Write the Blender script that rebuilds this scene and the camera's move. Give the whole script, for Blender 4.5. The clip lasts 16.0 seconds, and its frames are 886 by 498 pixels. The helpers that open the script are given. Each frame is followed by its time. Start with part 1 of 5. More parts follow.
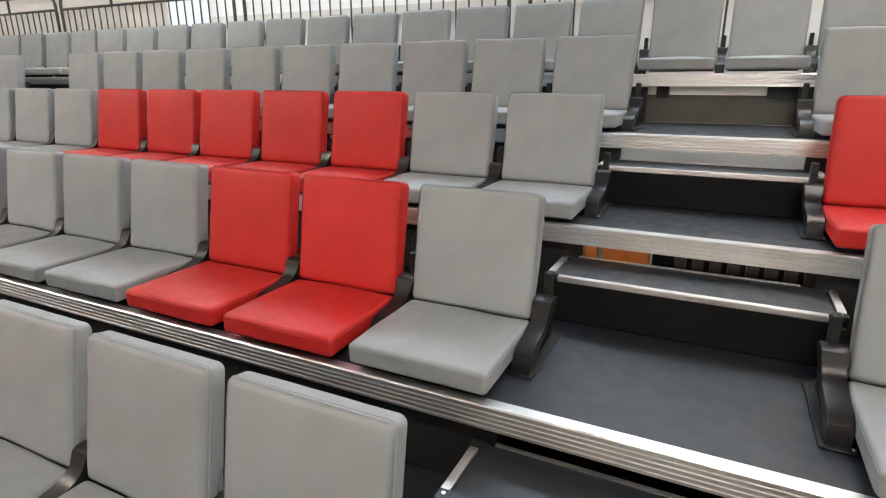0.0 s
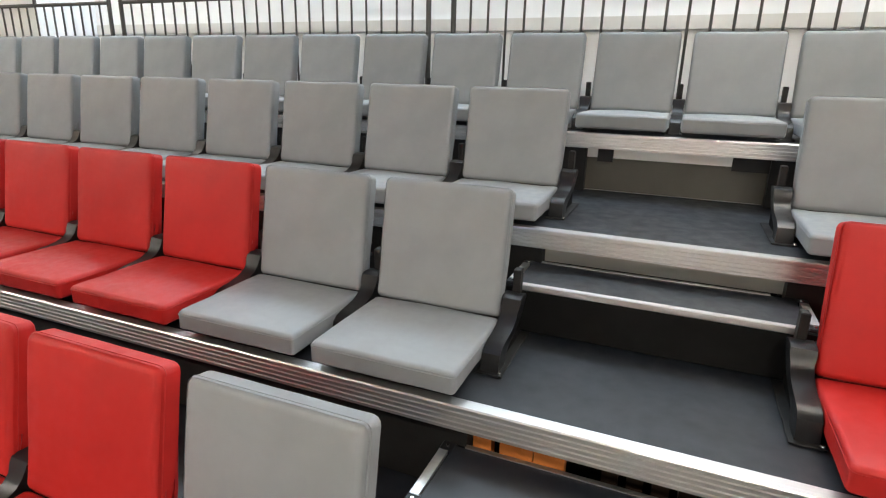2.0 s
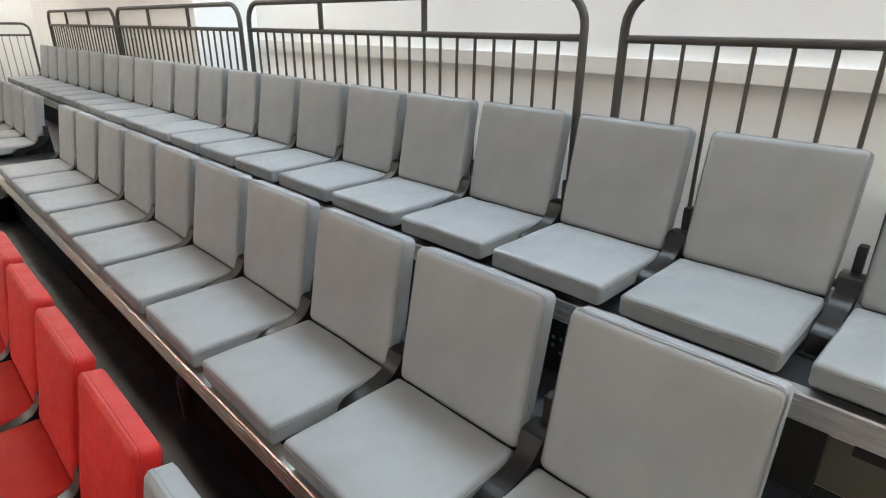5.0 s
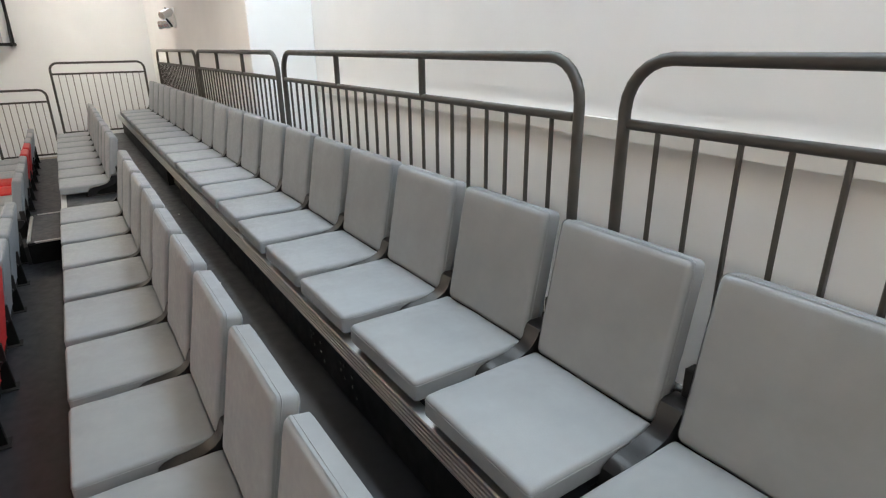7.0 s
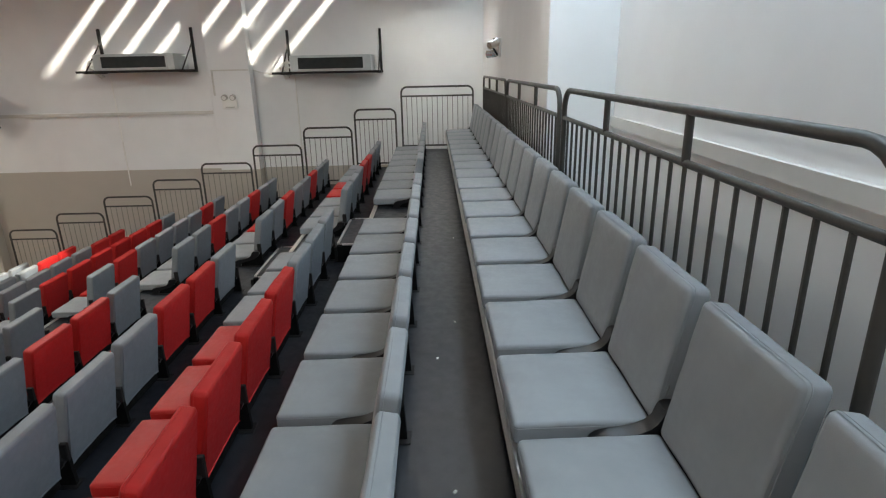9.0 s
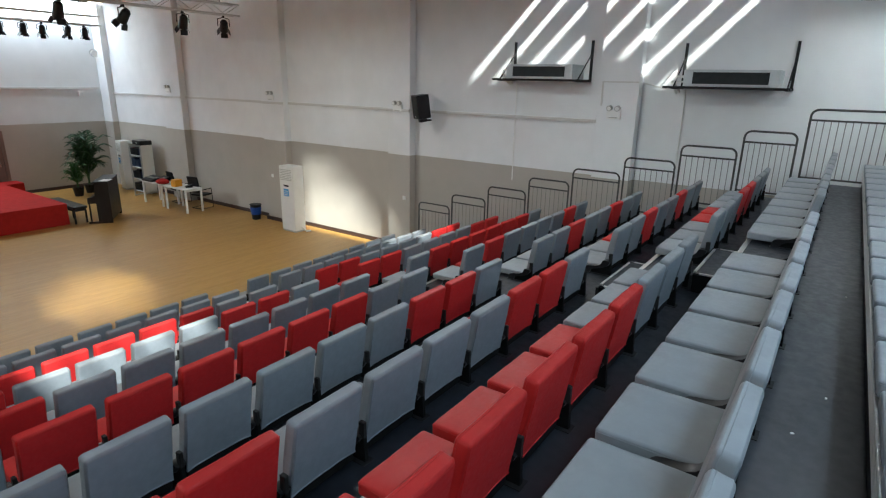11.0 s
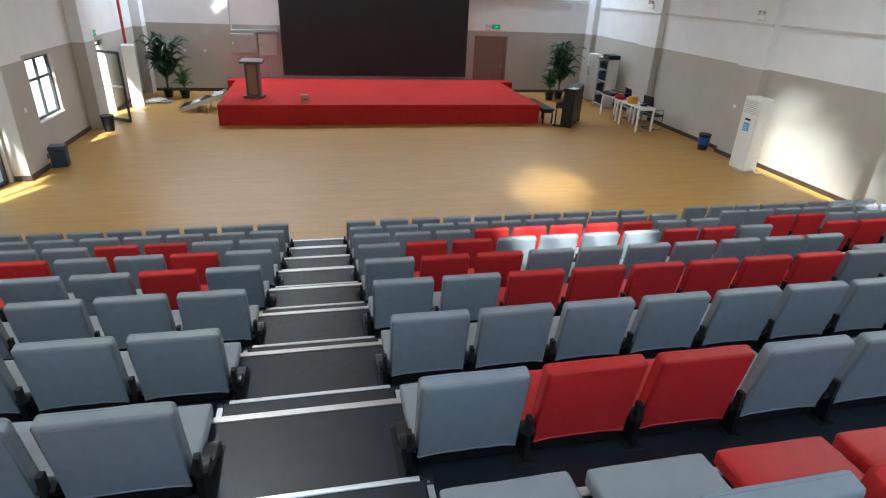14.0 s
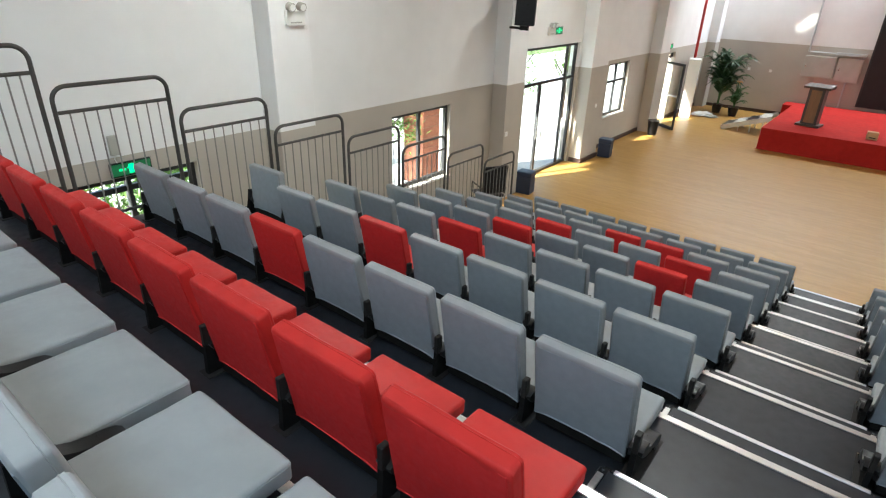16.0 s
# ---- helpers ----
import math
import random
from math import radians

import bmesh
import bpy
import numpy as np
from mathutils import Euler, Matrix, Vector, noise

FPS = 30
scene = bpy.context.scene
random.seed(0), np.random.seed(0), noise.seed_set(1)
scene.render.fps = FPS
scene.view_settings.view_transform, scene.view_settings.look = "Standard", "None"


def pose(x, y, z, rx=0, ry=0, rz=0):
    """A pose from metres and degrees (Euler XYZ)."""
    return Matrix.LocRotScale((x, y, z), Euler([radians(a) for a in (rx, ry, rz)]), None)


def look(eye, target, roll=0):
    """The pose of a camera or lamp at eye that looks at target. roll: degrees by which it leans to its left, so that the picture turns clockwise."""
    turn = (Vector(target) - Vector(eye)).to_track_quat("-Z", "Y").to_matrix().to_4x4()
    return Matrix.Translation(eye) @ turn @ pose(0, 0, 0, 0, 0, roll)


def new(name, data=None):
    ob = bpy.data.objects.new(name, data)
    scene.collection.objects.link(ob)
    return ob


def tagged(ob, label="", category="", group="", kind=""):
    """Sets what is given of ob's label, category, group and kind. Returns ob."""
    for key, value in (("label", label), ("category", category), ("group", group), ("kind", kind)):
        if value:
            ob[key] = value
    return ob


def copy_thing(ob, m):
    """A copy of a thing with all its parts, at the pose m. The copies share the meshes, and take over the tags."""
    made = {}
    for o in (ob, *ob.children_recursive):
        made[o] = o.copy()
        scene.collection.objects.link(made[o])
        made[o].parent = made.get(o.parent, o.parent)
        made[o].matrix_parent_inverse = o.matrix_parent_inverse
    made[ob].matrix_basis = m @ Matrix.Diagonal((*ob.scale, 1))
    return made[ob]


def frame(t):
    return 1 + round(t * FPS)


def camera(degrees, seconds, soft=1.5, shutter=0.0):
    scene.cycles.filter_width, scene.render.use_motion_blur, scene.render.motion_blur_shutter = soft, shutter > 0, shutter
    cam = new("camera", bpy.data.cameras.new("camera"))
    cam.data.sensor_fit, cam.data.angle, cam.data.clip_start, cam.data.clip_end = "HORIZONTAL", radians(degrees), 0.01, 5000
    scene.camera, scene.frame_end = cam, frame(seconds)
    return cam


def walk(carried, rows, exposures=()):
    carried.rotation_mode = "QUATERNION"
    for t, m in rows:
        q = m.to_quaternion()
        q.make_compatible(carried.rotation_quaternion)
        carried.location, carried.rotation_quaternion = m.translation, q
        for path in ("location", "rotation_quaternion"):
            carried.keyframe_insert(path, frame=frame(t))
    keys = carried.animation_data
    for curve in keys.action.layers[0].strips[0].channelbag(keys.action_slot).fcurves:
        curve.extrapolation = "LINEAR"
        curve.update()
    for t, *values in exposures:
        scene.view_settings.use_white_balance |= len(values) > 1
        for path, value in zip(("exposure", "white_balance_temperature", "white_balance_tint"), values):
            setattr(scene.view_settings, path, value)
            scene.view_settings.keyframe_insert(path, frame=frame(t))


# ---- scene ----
# ---------------------------------------------------------------- camera
cam = camera(76.4, 16.0, soft=1.2)
PATH = [
    (0, (0.058, 5.454, 3.041), (-0.787, 7.172, 2.463), -0.1),
    (0.5, (-0.032, 5.724, 3.076), (-0.834, 7.477, 2.542), 1.0),
    (1, (-0.052, 5.926, 3.21), (-0.722, 7.732, 2.673), 1.9),
    (1.5, (0.029, 6.187, 3.245), (-0.619, 8.001, 2.709), 1.8),
    (2, (0.026, 6.38, 3.3), (-0.706, 8.149, 2.72), 1.4),
    (2.5, (-0.096, 6.65, 3.386), (-0.838, 8.397, 2.755), 1.3),
    (3, (-0.14, 6.832, 3.455), (-1.013, 8.505, 2.792), -0.2),
    (3.5, (-0.12, 7.041, 3.536), (-1.39, 8.409, 2.818), -0.1),
    (4, (-0.167, 7.245, 3.578), (-1.578, 8.452, 2.834), -0.5),
    (4.5, (-0.241, 7.552, 3.716), (-1.555, 8.867, 2.979), 0.7),
    (6.8, (-0.319, 8.447, 4.01), (-1.84, 9.542, 3.313), -0.6),
    (7, (-0.327, 8.531, 4.012), (-1.905, 9.551, 3.328), -0.7),
    (7.5, (-0.304, 8.767, 4.074), (-2.112, 9.312, 3.415), -1.8),
    (8, (-0.37, 8.818, 4.099), (-2.219, 9.169, 3.424), -1.4),
    (8.2, (-0.425, 8.859, 4.098), (-2.285, 9.16, 3.428), -1.5),
    (10.3, (-0.649, 8.988, 4.154), (-2.46, 8.335, 3.611), 0.7),
    (10.5, (-0.645, 8.949, 4.13), (-2.405, 8.171, 3.584), 0.8),
    (11, (-0.569, 8.917, 4.128), (-2.137, 7.816, 3.552), 1.1),
    (11.5, (-0.515, 8.885, 4.083), (-1.905, 7.595, 3.446), 1.7),
    (12, (-0.473, 8.844, 4.056), (-1.655, 7.409, 3.319), 1.9),
    (12.5, (-0.382, 8.8, 4.045), (-1.373, 7.236, 3.29), 1.9),
    (13, (-0.272, 8.801, 4.037), (-1.096, 7.163, 3.238), 2.6),
    (13.5, (-0.195, 8.807, 4.03), (-0.855, 7.109, 3.203), 2.8),
    (14, (-0.117, 8.82, 4.029), (-0.52, 7.056, 3.177), 2.5),
    (14.5, (-0.066, 8.849, 4.007), (-0.14, 7.047, 3.142), 3.3),
    (15, (-0.056, 8.882, 4.017), (0.358, 7.131, 3.143), 3.8),
    (15.5, (-0.04, 8.893, 3.982), (0.77, 7.284, 3.113), 2.7),
    (16, (-0.032, 8.944, 3.999), (1.086, 7.525, 3.14), 1.7),
]

walk(cam, [(t, look(eye, target, roll)) for t, eye, target, roll in PATH], exposures=[(0.0, 3.17, 6700, 8), (2.0, 3.10, 6700, 8), (3.0, 3.32, 6750, 8), (4.0, 3.05, 6800, 8), (7.0, 2.56, 6900, 10), (8.0, 2.13, 6800, 10),
                           (10.5, 2.02, 5800, 2), (13.0, 2.38, 5450, 2), (14.5, 2.34, 5550, 2), (16.0, 2.63, 6050, 3)])

# ---------------------------------------------------------------- plan, in metres
RISE, GOING = 0.2815, 0.8888          # rise and going of one row
X_W, X_E, Y_S, Y_N = -11.30, 6.10, -14.4, 10.45   # inner faces of the hall
DADO = 2.39                          # top of the beige paint
BANK_W, BANK_E = -10.39, 4.56        # ends of the seating bank
SHIFT = {2: -0.021, 3: -0.016, 4: -0.011, 5: 0.014, 6: 0.008, 7: 0.048, 8: 0.056, 9: 0.055, 10: -0.067, 11: -0.127}
DROP = {1: -0.014, 6: 0.014, 7: 0.007, 8: 0.005, 10: -0.009, 11: -0.009}


def nose_y(r):
    return GOING * r + SHIFT.get(r, 0.0) - 0.49


def deck_z(r):
    return RISE * r - 0.040 - DROP.get(r, 0.0)


def roof_z(y):
    return 6.55 - 0.030 * (y - Y_S)


# ---------------------------------------------------------------- light
world = bpy.data.worlds.new("world")
scene.world = world
world.use_nodes = True
wn = world.node_tree
sky = wn.nodes.new("ShaderNodeTexSky")
sky.sky_type, sky.sun_disc = "NISHITA", False
sky.sun_elevation, sky.sun_rotation = radians(44), radians(17)
wn.links.new(sky.outputs[0], wn.nodes["Background"].inputs[0])
wn.nodes["Background"].inputs[1].default_value = 0.08


def lamp(name, kind, m, energy, colour=(1, 1, 1), **kw):
    d = bpy.data.lights.new(name, kind)
    d.energy, d.color = energy, colour
    for k, v in kw.items():
        if k == "size":
            d.size = v
        elif k == "size_y":
            d.shape, d.size_y = "RECTANGLE", v
        elif k == "angle":
            d.angle = v
        elif k == "soft":
            d.shadow_soft_size = v
        elif k == "spot":
            d.spot_size, d.spot_blend = v
    ob = new(name, d)
    ob.matrix_world = m
    return ob


SUN_DIR = Vector((-0.45, -0.97, -1.0)).normalized()
lamp("sun", "SUN", look((0, 0, 0), SUN_DIR), 5.0, (1.0, 0.92, 0.79), angle=radians(3.0))

# ---------------------------------------------------------------- materials


def material(name, base, rough=0.5, metal=0.0, vary=0.0, scale=6.0, bump=0.0, bump_scale=120.0, rand=0.0, spec=0.5,
             stretch=(1, 1, 1), coat=0.0, stain=0.0, stain_scale=1.3):
    m = bpy.data.materials.new(name)
    m.use_nodes = True
    nt = m.node_tree
    b = nt.nodes["Principled BSDF"]
    b.inputs["Roughness"].default_value = rough
    b.inputs["Metallic"].default_value = metal
    b.inputs["Specular IOR Level"].default_value = spec
    b.inputs["Coat Weight"].default_value = coat
    tc = nt.nodes.new("ShaderNodeTexCoord")
    mp = nt.nodes.new("ShaderNodeMapping")
    mp.inputs["Scale"].default_value = stretch
    nt.links.new(tc.outputs["Object"], mp.inputs[0])
    hsv = nt.nodes.new("ShaderNodeHueSaturation")
    hsv.inputs["Color"].default_value = (*base, 1)
    value = None

    def mul(a, socket):
        n = nt.nodes.new("ShaderNodeMath")
        n.operation = "MULTIPLY"
        if a is None:
            n.inputs[0].default_value = 1.0
        else:
            nt.links.new(a, n.inputs[0])
        nt.links.new(socket, n.inputs[1])
        return n.outputs[0]

    def ramped(socket, lo, hi, f0=0.0, f1=1.0):
        n = nt.nodes.new("ShaderNodeMapRange")
        nt.links.new(socket, n.inputs[0])
        for i, v in zip((1, 2, 3, 4), (f0, f1, lo, hi)):
            n.inputs[i].default_value = v
        return n.outputs[0]

    def tex(s, detail=4.0):
        n = nt.nodes.new("ShaderNodeTexNoise")
        n.inputs["Scale"].default_value, n.inputs["Detail"].default_value = s, detail
        nt.links.new(mp.outputs[0], n.inputs[0])
        return n.outputs[0]
    if vary:
        value = mul(value, ramped(tex(scale), 1 - vary, 1 + vary, 0.25, 0.75))
    if stain:
        value = mul(value, ramped(tex(stain_scale, 7.0), 1 - stain, 1.0, 0.35, 0.6))
    if rand:
        oi = nt.nodes.new("ShaderNodeObjectInfo")
        value = mul(value, ramped(oi.outputs["Random"], 1 - rand, 1 + rand))
    if value is not None:
        nt.links.new(value, hsv.inputs["Value"])
    nt.links.new(hsv.outputs[0], b.inputs["Base Color"])
    if bump:
        bn = nt.nodes.new("ShaderNodeBump")
        bn.inputs["Strength"].default_value, bn.inputs["Distance"].default_value = bump, 0.30 / bump_scale
        nt.links.new(tex(bump_scale, 3.0), bn.inputs["Height"])
        nt.links.new(bn.outputs[0], b.inputs["Normal"])
    if rough and vary:
        nt.links.new(ramped(tex(scale * 2.3), max(0.02, rough - 0.07), min(1.0, rough + 0.07), 0.3, 0.7), b.inputs["Roughness"])
    return m


def glowing(name, colour, strength):
    m = bpy.data.materials.new(name)
    m.use_nodes = True
    b = m.node_tree.nodes["Principled BSDF"]
    b.inputs["Base Color"].default_value = (*colour, 1)
    b.inputs["Emission Color"].default_value = (*colour, 1)
    b.inputs["Emission Strength"].default_value = strength
    return m


def glass_material(name, tint=(0.92, 0.96, 0.95)):
    m = bpy.data.materials.new(name)
    m.use_nodes = True
    b = m.node_tree.nodes["Principled BSDF"]
    b.inputs["Base Color"].default_value = (*tint, 1)
    b.inputs["Roughness"].default_value = 0.02
    b.inputs["Transmission Weight"].default_value = 1.0
    b.inputs["IOR"].default_value = 1.02
    return m


def wall_material(name, upper, lower, height):
    """Matt wall paint: white above the dado line, beige below it."""
    m = material(name, upper, 0.75, vary=0.03, scale=2.2, bump=0.08, bump_scale=240, stain=0.05, stain_scale=0.7)
    nt = m.node_tree
    geo = nt.nodes.new("ShaderNodeNewGeometry")
    sep = nt.nodes.new("ShaderNodeSeparateXYZ")
    nt.links.new(geo.outputs["Position"], sep.inputs[0])
    wav = nt.nodes.new("ShaderNodeTexNoise")
    wav.inputs["Scale"].default_value = 3.0
    nt.links.new(geo.outputs["Position"], wav.inputs[0])
    mad = nt.nodes.new("ShaderNodeMath")
    mad.operation = "MULTIPLY_ADD"
    mad.inputs[1].default_value = 0.012
    nt.links.new(wav.outputs[0], mad.inputs[0])
    nt.links.new(sep.outputs["Z"], mad.inputs[2])
    gt = nt.nodes.new("ShaderNodeMath")
    gt.operation = "GREATER_THAN"
    gt.inputs[1].default_value = height
    nt.links.new(mad.outputs[0], gt.inputs[0])
    mix = nt.nodes.new("ShaderNodeMix")
    mix.data_type = "RGBA"
    mix.inputs[6].default_value, mix.inputs[7].default_value = (*lower, 1), (*upper, 1)
    nt.links.new(gt.outputs[0], mix.inputs[0])
    hsv = next(n for n in nt.nodes if n.type == "HUE_SAT")
    nt.links.new(mix.outputs[2], hsv.inputs["Color"])
    return m


def wood_floor(name):
    """Strip-patterned wood-look vinyl, boards running along x."""
    m = material(name, (0.5, 0.3, 0.13), 0.40, vary=0.07, scale=5, stretch=(0.5, 4, 1), spec=0.28, bump=0.03, bump_scale=60)
    nt = m.node_tree
    tc = nt.nodes.new("ShaderNodeTexCoord")
    br = nt.nodes.new("ShaderNodeTexBrick")
    br.offset_frequency, br.squash = 2, 1.0
    for k, v in (("Scale", 1.0), ("Mortar Size", 0.0012), ("Brick Width", 0.9), ("Row Height", 0.075), ("Bias", 0.0)):
        br.inputs[k].default_value = v
    br.inputs["Color1"].default_value = (0.355, 0.200, 0.050, 1)
    br.inputs["Color2"].default_value = (0.400, 0.232, 0.064, 1)
    br.inputs["Mortar"].default_value = (0.30, 0.165, 0.050, 1)
    nt.links.new(tc.outputs["Object"], br.inputs[0])
    hsv = next(n for n in nt.nodes if n.type == "HUE_SAT")
    nt.links.new(br.outputs[0], hsv.inputs["Color"])
    return m


WALL = wall_material("wall_paint", (0.80, 0.81, 0.81), (0.452, 0.420, 0.368), DADO)
WALL_E = wall_material("wall_paint_east", (0.80, 0.81, 0.81), (0.452, 0.420, 0.368), 2.28)
WHITE = material("white_paint", (0.78, 0.78, 0.77), 0.6, vary=0.03, bump=0.05)
CEIL = material("ceiling_board", (0.50, 0.40, 0.28), 0.7, vary=0.08, scale=3, stretch=(1, 8, 1))
FLOOR = wood_floor("wood_vinyl")
BASE = material("baseboard_paint", (0.05, 0.03, 0.025), 0.45, vary=0.1)
GREY = material("grey_vinyl", (0.240, 0.256, 0.270), 0.48, spec=0.38, vary=0.05, scale=14, bump=0.35, bump_scale=420, rand=0.05, stain=0.06, stain_scale=5)
RED = material("red_vinyl", (0.46, 0.020, 0.018), 0.5, spec=0.28, vary=0.06, scale=14, bump=0.35, bump_scale=420, rand=0.05, stain=0.07, stain_scale=5)
GREY_BACK = material("grey_fabric", (0.218, 0.248, 0.280), 0.6, vary=0.07, scale=20, bump=0.4, bump_scale=600, rand=0.05)
RED_BACK = material("red_fabric", (0.52, 0.014, 0.015), 0.7, vary=0.07, scale=20, bump=0.4, bump_scale=600, rand=0.05)
BLACK = material("black_plastic", (0.010, 0.010, 0.011), 0.34, spec=0.35, vary=0.15, scale=10, bump=0.2, bump_scale=300)
MATT_BLACK = material("matt_black", (0.006, 0.006, 0.006), 0.8, spec=0.15, vary=0.2, scale=9)
STEEL = material("black_steel", (0.014, 0.0135, 0.013), 0.55, spec=0.3, vary=0.2, scale=8, bump=0.1)
CARPET = material("dark_vinyl_deck", (0.0135, 0.0165, 0.0225), 0.44, spec=0.5, vary=0.18, scale=9, bump=0.25, bump_scale=500, stain=0.25, stain_scale=2.2)
PANEL = material("olive_panel", (0.085, 0.081, 0.066), 0.5, vary=0.12, scale=5)
ALU = material("brushed_aluminium", (0.70, 0.70, 0.69), 0.40, 1.0, vary=0.08, scale=3, stretch=(0.4, 40, 40), bump=0.1, bump_scale=90)
RIVET = material("rivet_steel", (0.75, 0.75, 0.74), 0.25, 1.0)
BAR = material("rail_bar_paint", (0.22, 0.215, 0.205), 0.5, vary=0.1, scale=20)
RAIL = material("rail_paint", (0.048, 0.046, 0.042), 0.5, vary=0.12, scale=20)
STAGE = material("stage_carpet", (0.40, 0.018, 0.014), 0.9, spec=0.2, vary=0.12, scale=7, bump=0.6, bump_scale=700, stain=0.12, stain_scale=0.8)
SCREEN = material("led_screen", (0.024, 0.024, 0.026), 0.65, spec=0.3, vary=0.1, scale=2)
GLASS = glass_material("glass")
FRAME = material("dark_frame", (0.03, 0.03, 0.032), 0.4, vary=0.1)
DOORW = material("brown_door", (0.20, 0.135, 0.10), 0.5, vary=0.1, scale=4, stretch=(6, 6, 0.5))
GALV = material("galvanised_sheet", (0.50, 0.53, 0.54), 0.42, 0.6, vary=0.1, scale=4)
DARK = material("dark_void", (0.01, 0.014, 0.015), 0.7, vary=0.1)
WPLAST = material("white_plastic", (0.78, 0.78, 0.75), 0.4, vary=0.03)
BLUE = material("blue_plastic", (0.01, 0.06, 0.30), 0.4, vary=0.08)
NAVY = material("navy_plastic", (0.012, 0.025, 0.06), 0.45, vary=0.1)
WALNUT = material("dark_wood", (0.030, 0.018, 0.013), 0.35, vary=0.2, scale=5, stretch=(8, 8, 0.7))
TAN = material("tan_wood", (0.22, 0.13, 0.06), 0.45, vary=0.15, scale=5, stretch=(8, 8, 0.7))
CARD = material("cardboard", (0.42, 0.30, 0.15), 0.8, vary=0.1)
LEAF = material("leaf_green", (0.035, 0.11, 0.025), 0.45, vary=0.35, scale=6)
LEAF_D = material("leaf_dark", (0.015, 0.055, 0.015), 0.45, vary=0.35, scale=6)
SOIL = material("soil", (0.03, 0.02, 0.015), 0.9, vary=0.2)
GREEN = glowing("exit_green", (0.02, 0.45, 0.16), 0.45)
YELLOW = material("yellow_print", (0.75, 0.33, 0.02), 0.5, vary=0.1)
REDPIPE = material("red_pipe", (0.42, 0.02, 0.015), 0.4, vary=0.1)
LABEL = material("label_blue", (0.05, 0.32, 0.65), 0.5, vary=0.1)
ORANGE = material("orange_brick", (0.62, 0.20, 0.04), 0.8, vary=0.15)
GRAYPL = material("grey_cabinet", (0.42, 0.42, 0.38), 0.5, vary=0.05)

# ---------------------------------------------------------------- mesh helpers


def bm_box(size, at=(0, 0, 0), bevel=0.0, segments=2, bm=None):
    bm = bm or bmesh.new()
    g = bmesh.ops.create_cube(bm, size=1.0)
    vs = g["verts"]
    for v in vs:
        v.co = Vector((v.co.x * size[0] + at[0], v.co.y * size[1] + at[1], v.co.z * size[2] + at[2]))
    if bevel:
        es = list({e for v in vs for e in v.link_edges})
        bmesh.ops.bevel(bm, geom=es, offset=bevel, segments=segments, profile=0.6, affect="EDGES")
    return bm


def span(x0, x1, y0, y1, z0, z1, bevel=0.0, segments=2, bm=None):
    return bm_box((x1 - x0, y1 - y0, z1 - z0), ((x0 + x1) / 2, (y0 + y1) / 2, (z0 + z1) / 2), bevel, segments, bm)


def tube(points, radius, sides=8, bm=None, closed=False):
    """A pipe through the points."""
    bm = bm or bmesh.new()
    pts = [Vector(q) for q in points]
    n = len(pts)
    rings = []
    for i, q in enumerate(pts):
        a = pts[(i - 1) % n] if (closed or i) else q
        b = pts[(i + 1) % n] if (closed or i < n - 1) else q
        d = (b - a).normalized()
        u = rings[-1][1] - d * d.dot(rings[-1][1]) if rings else d.cross(Vector((0, 0, 1)))
        if u.length < 0.05:
            u = d.cross(Vector((0.0, 1.0, 0.0)))
        u.normalize()
        w = d.cross(u)
        rings.append(([bm.verts.new(q + radius * (math.cos(2 * math.pi * k / sides) * u + math.sin(2 * math.pi * k / sides) * w))
                       for k in range(sides)], u))
    for i in range(n - (0 if closed else 1)):
        r0, r1 = rings[i][0], rings[(i + 1) % n][0]
        for k in range(sides):
            bm.faces.new((r0[k], r0[(k + 1) % sides], r1[(k + 1) % sides], r1[k]))
    if not closed:
        bm.faces.new(rings[0][0][::-1])
        bm.faces.new(rings[-1][0])
    return bm


def bm_cyl(r0, r1, z0, z1, sides=20, at=(0, 0), bm=None):
    bm = bm or bmesh.new()
    lo = [bm.verts.new((at[0] + r0 * math.cos(2 * math.pi * k / sides), at[1] + r0 * math.sin(2 * math.pi * k / sides), z0)) for k in range(sides)]
    hi = [bm.verts.new((at[0] + r1 * math.cos(2 * math.pi * k / sides), at[1] + r1 * math.sin(2 * math.pi * k / sides), z1)) for k in range(sides)]
    for k in range(sides):
        bm.faces.new((lo[k], lo[(k + 1) % sides], hi[(k + 1) % sides], hi[k]))
    bm.faces.new(lo[::-1])
    bm.faces.new(hi)
    return bm


def prism(profile, x0, x1, bm=None):
    """A profile in y and z, drawn out along x."""
    bm = bm or bmesh.new()
    a = [bm.verts.new((x0, y, z)) for y, z in profile]
    b = [bm.verts.new((x1, y, z)) for y, z in profile]
    n = len(profile)
    for k in range(n):
        bm.faces.new((a[k], b[k], b[(k + 1) % n], a[(k + 1) % n]))
    bm.faces.new(a[::-1])
    bm.faces.new(b)
    return bm


def as_mesh(name, bm, mat, smooth=False):
    bmesh.ops.recalc_face_normals(bm, faces=bm.faces)
    me = bpy.data.meshes.new(name)
    bm.to_mesh(me)
    bm.free()
    me.materials.append(mat)
    if smooth:
        me.polygons.foreach_set("use_smooth", [True] * len(me.polygons))
        me.set_sharp_from_angle(angle=radians(smooth if smooth is not True else 40))
    return me


def part(name, bm, mat, parent, label="", smooth=False, at=None):
    me = bm if isinstance(bm, bpy.types.Mesh) else as_mesh(name, bm, mat, smooth)
    ob = new(name, me)
    ob.parent = parent
    if at is not None:
        ob.matrix_basis = at
    if label:
        tagged(ob, label)
    return ob


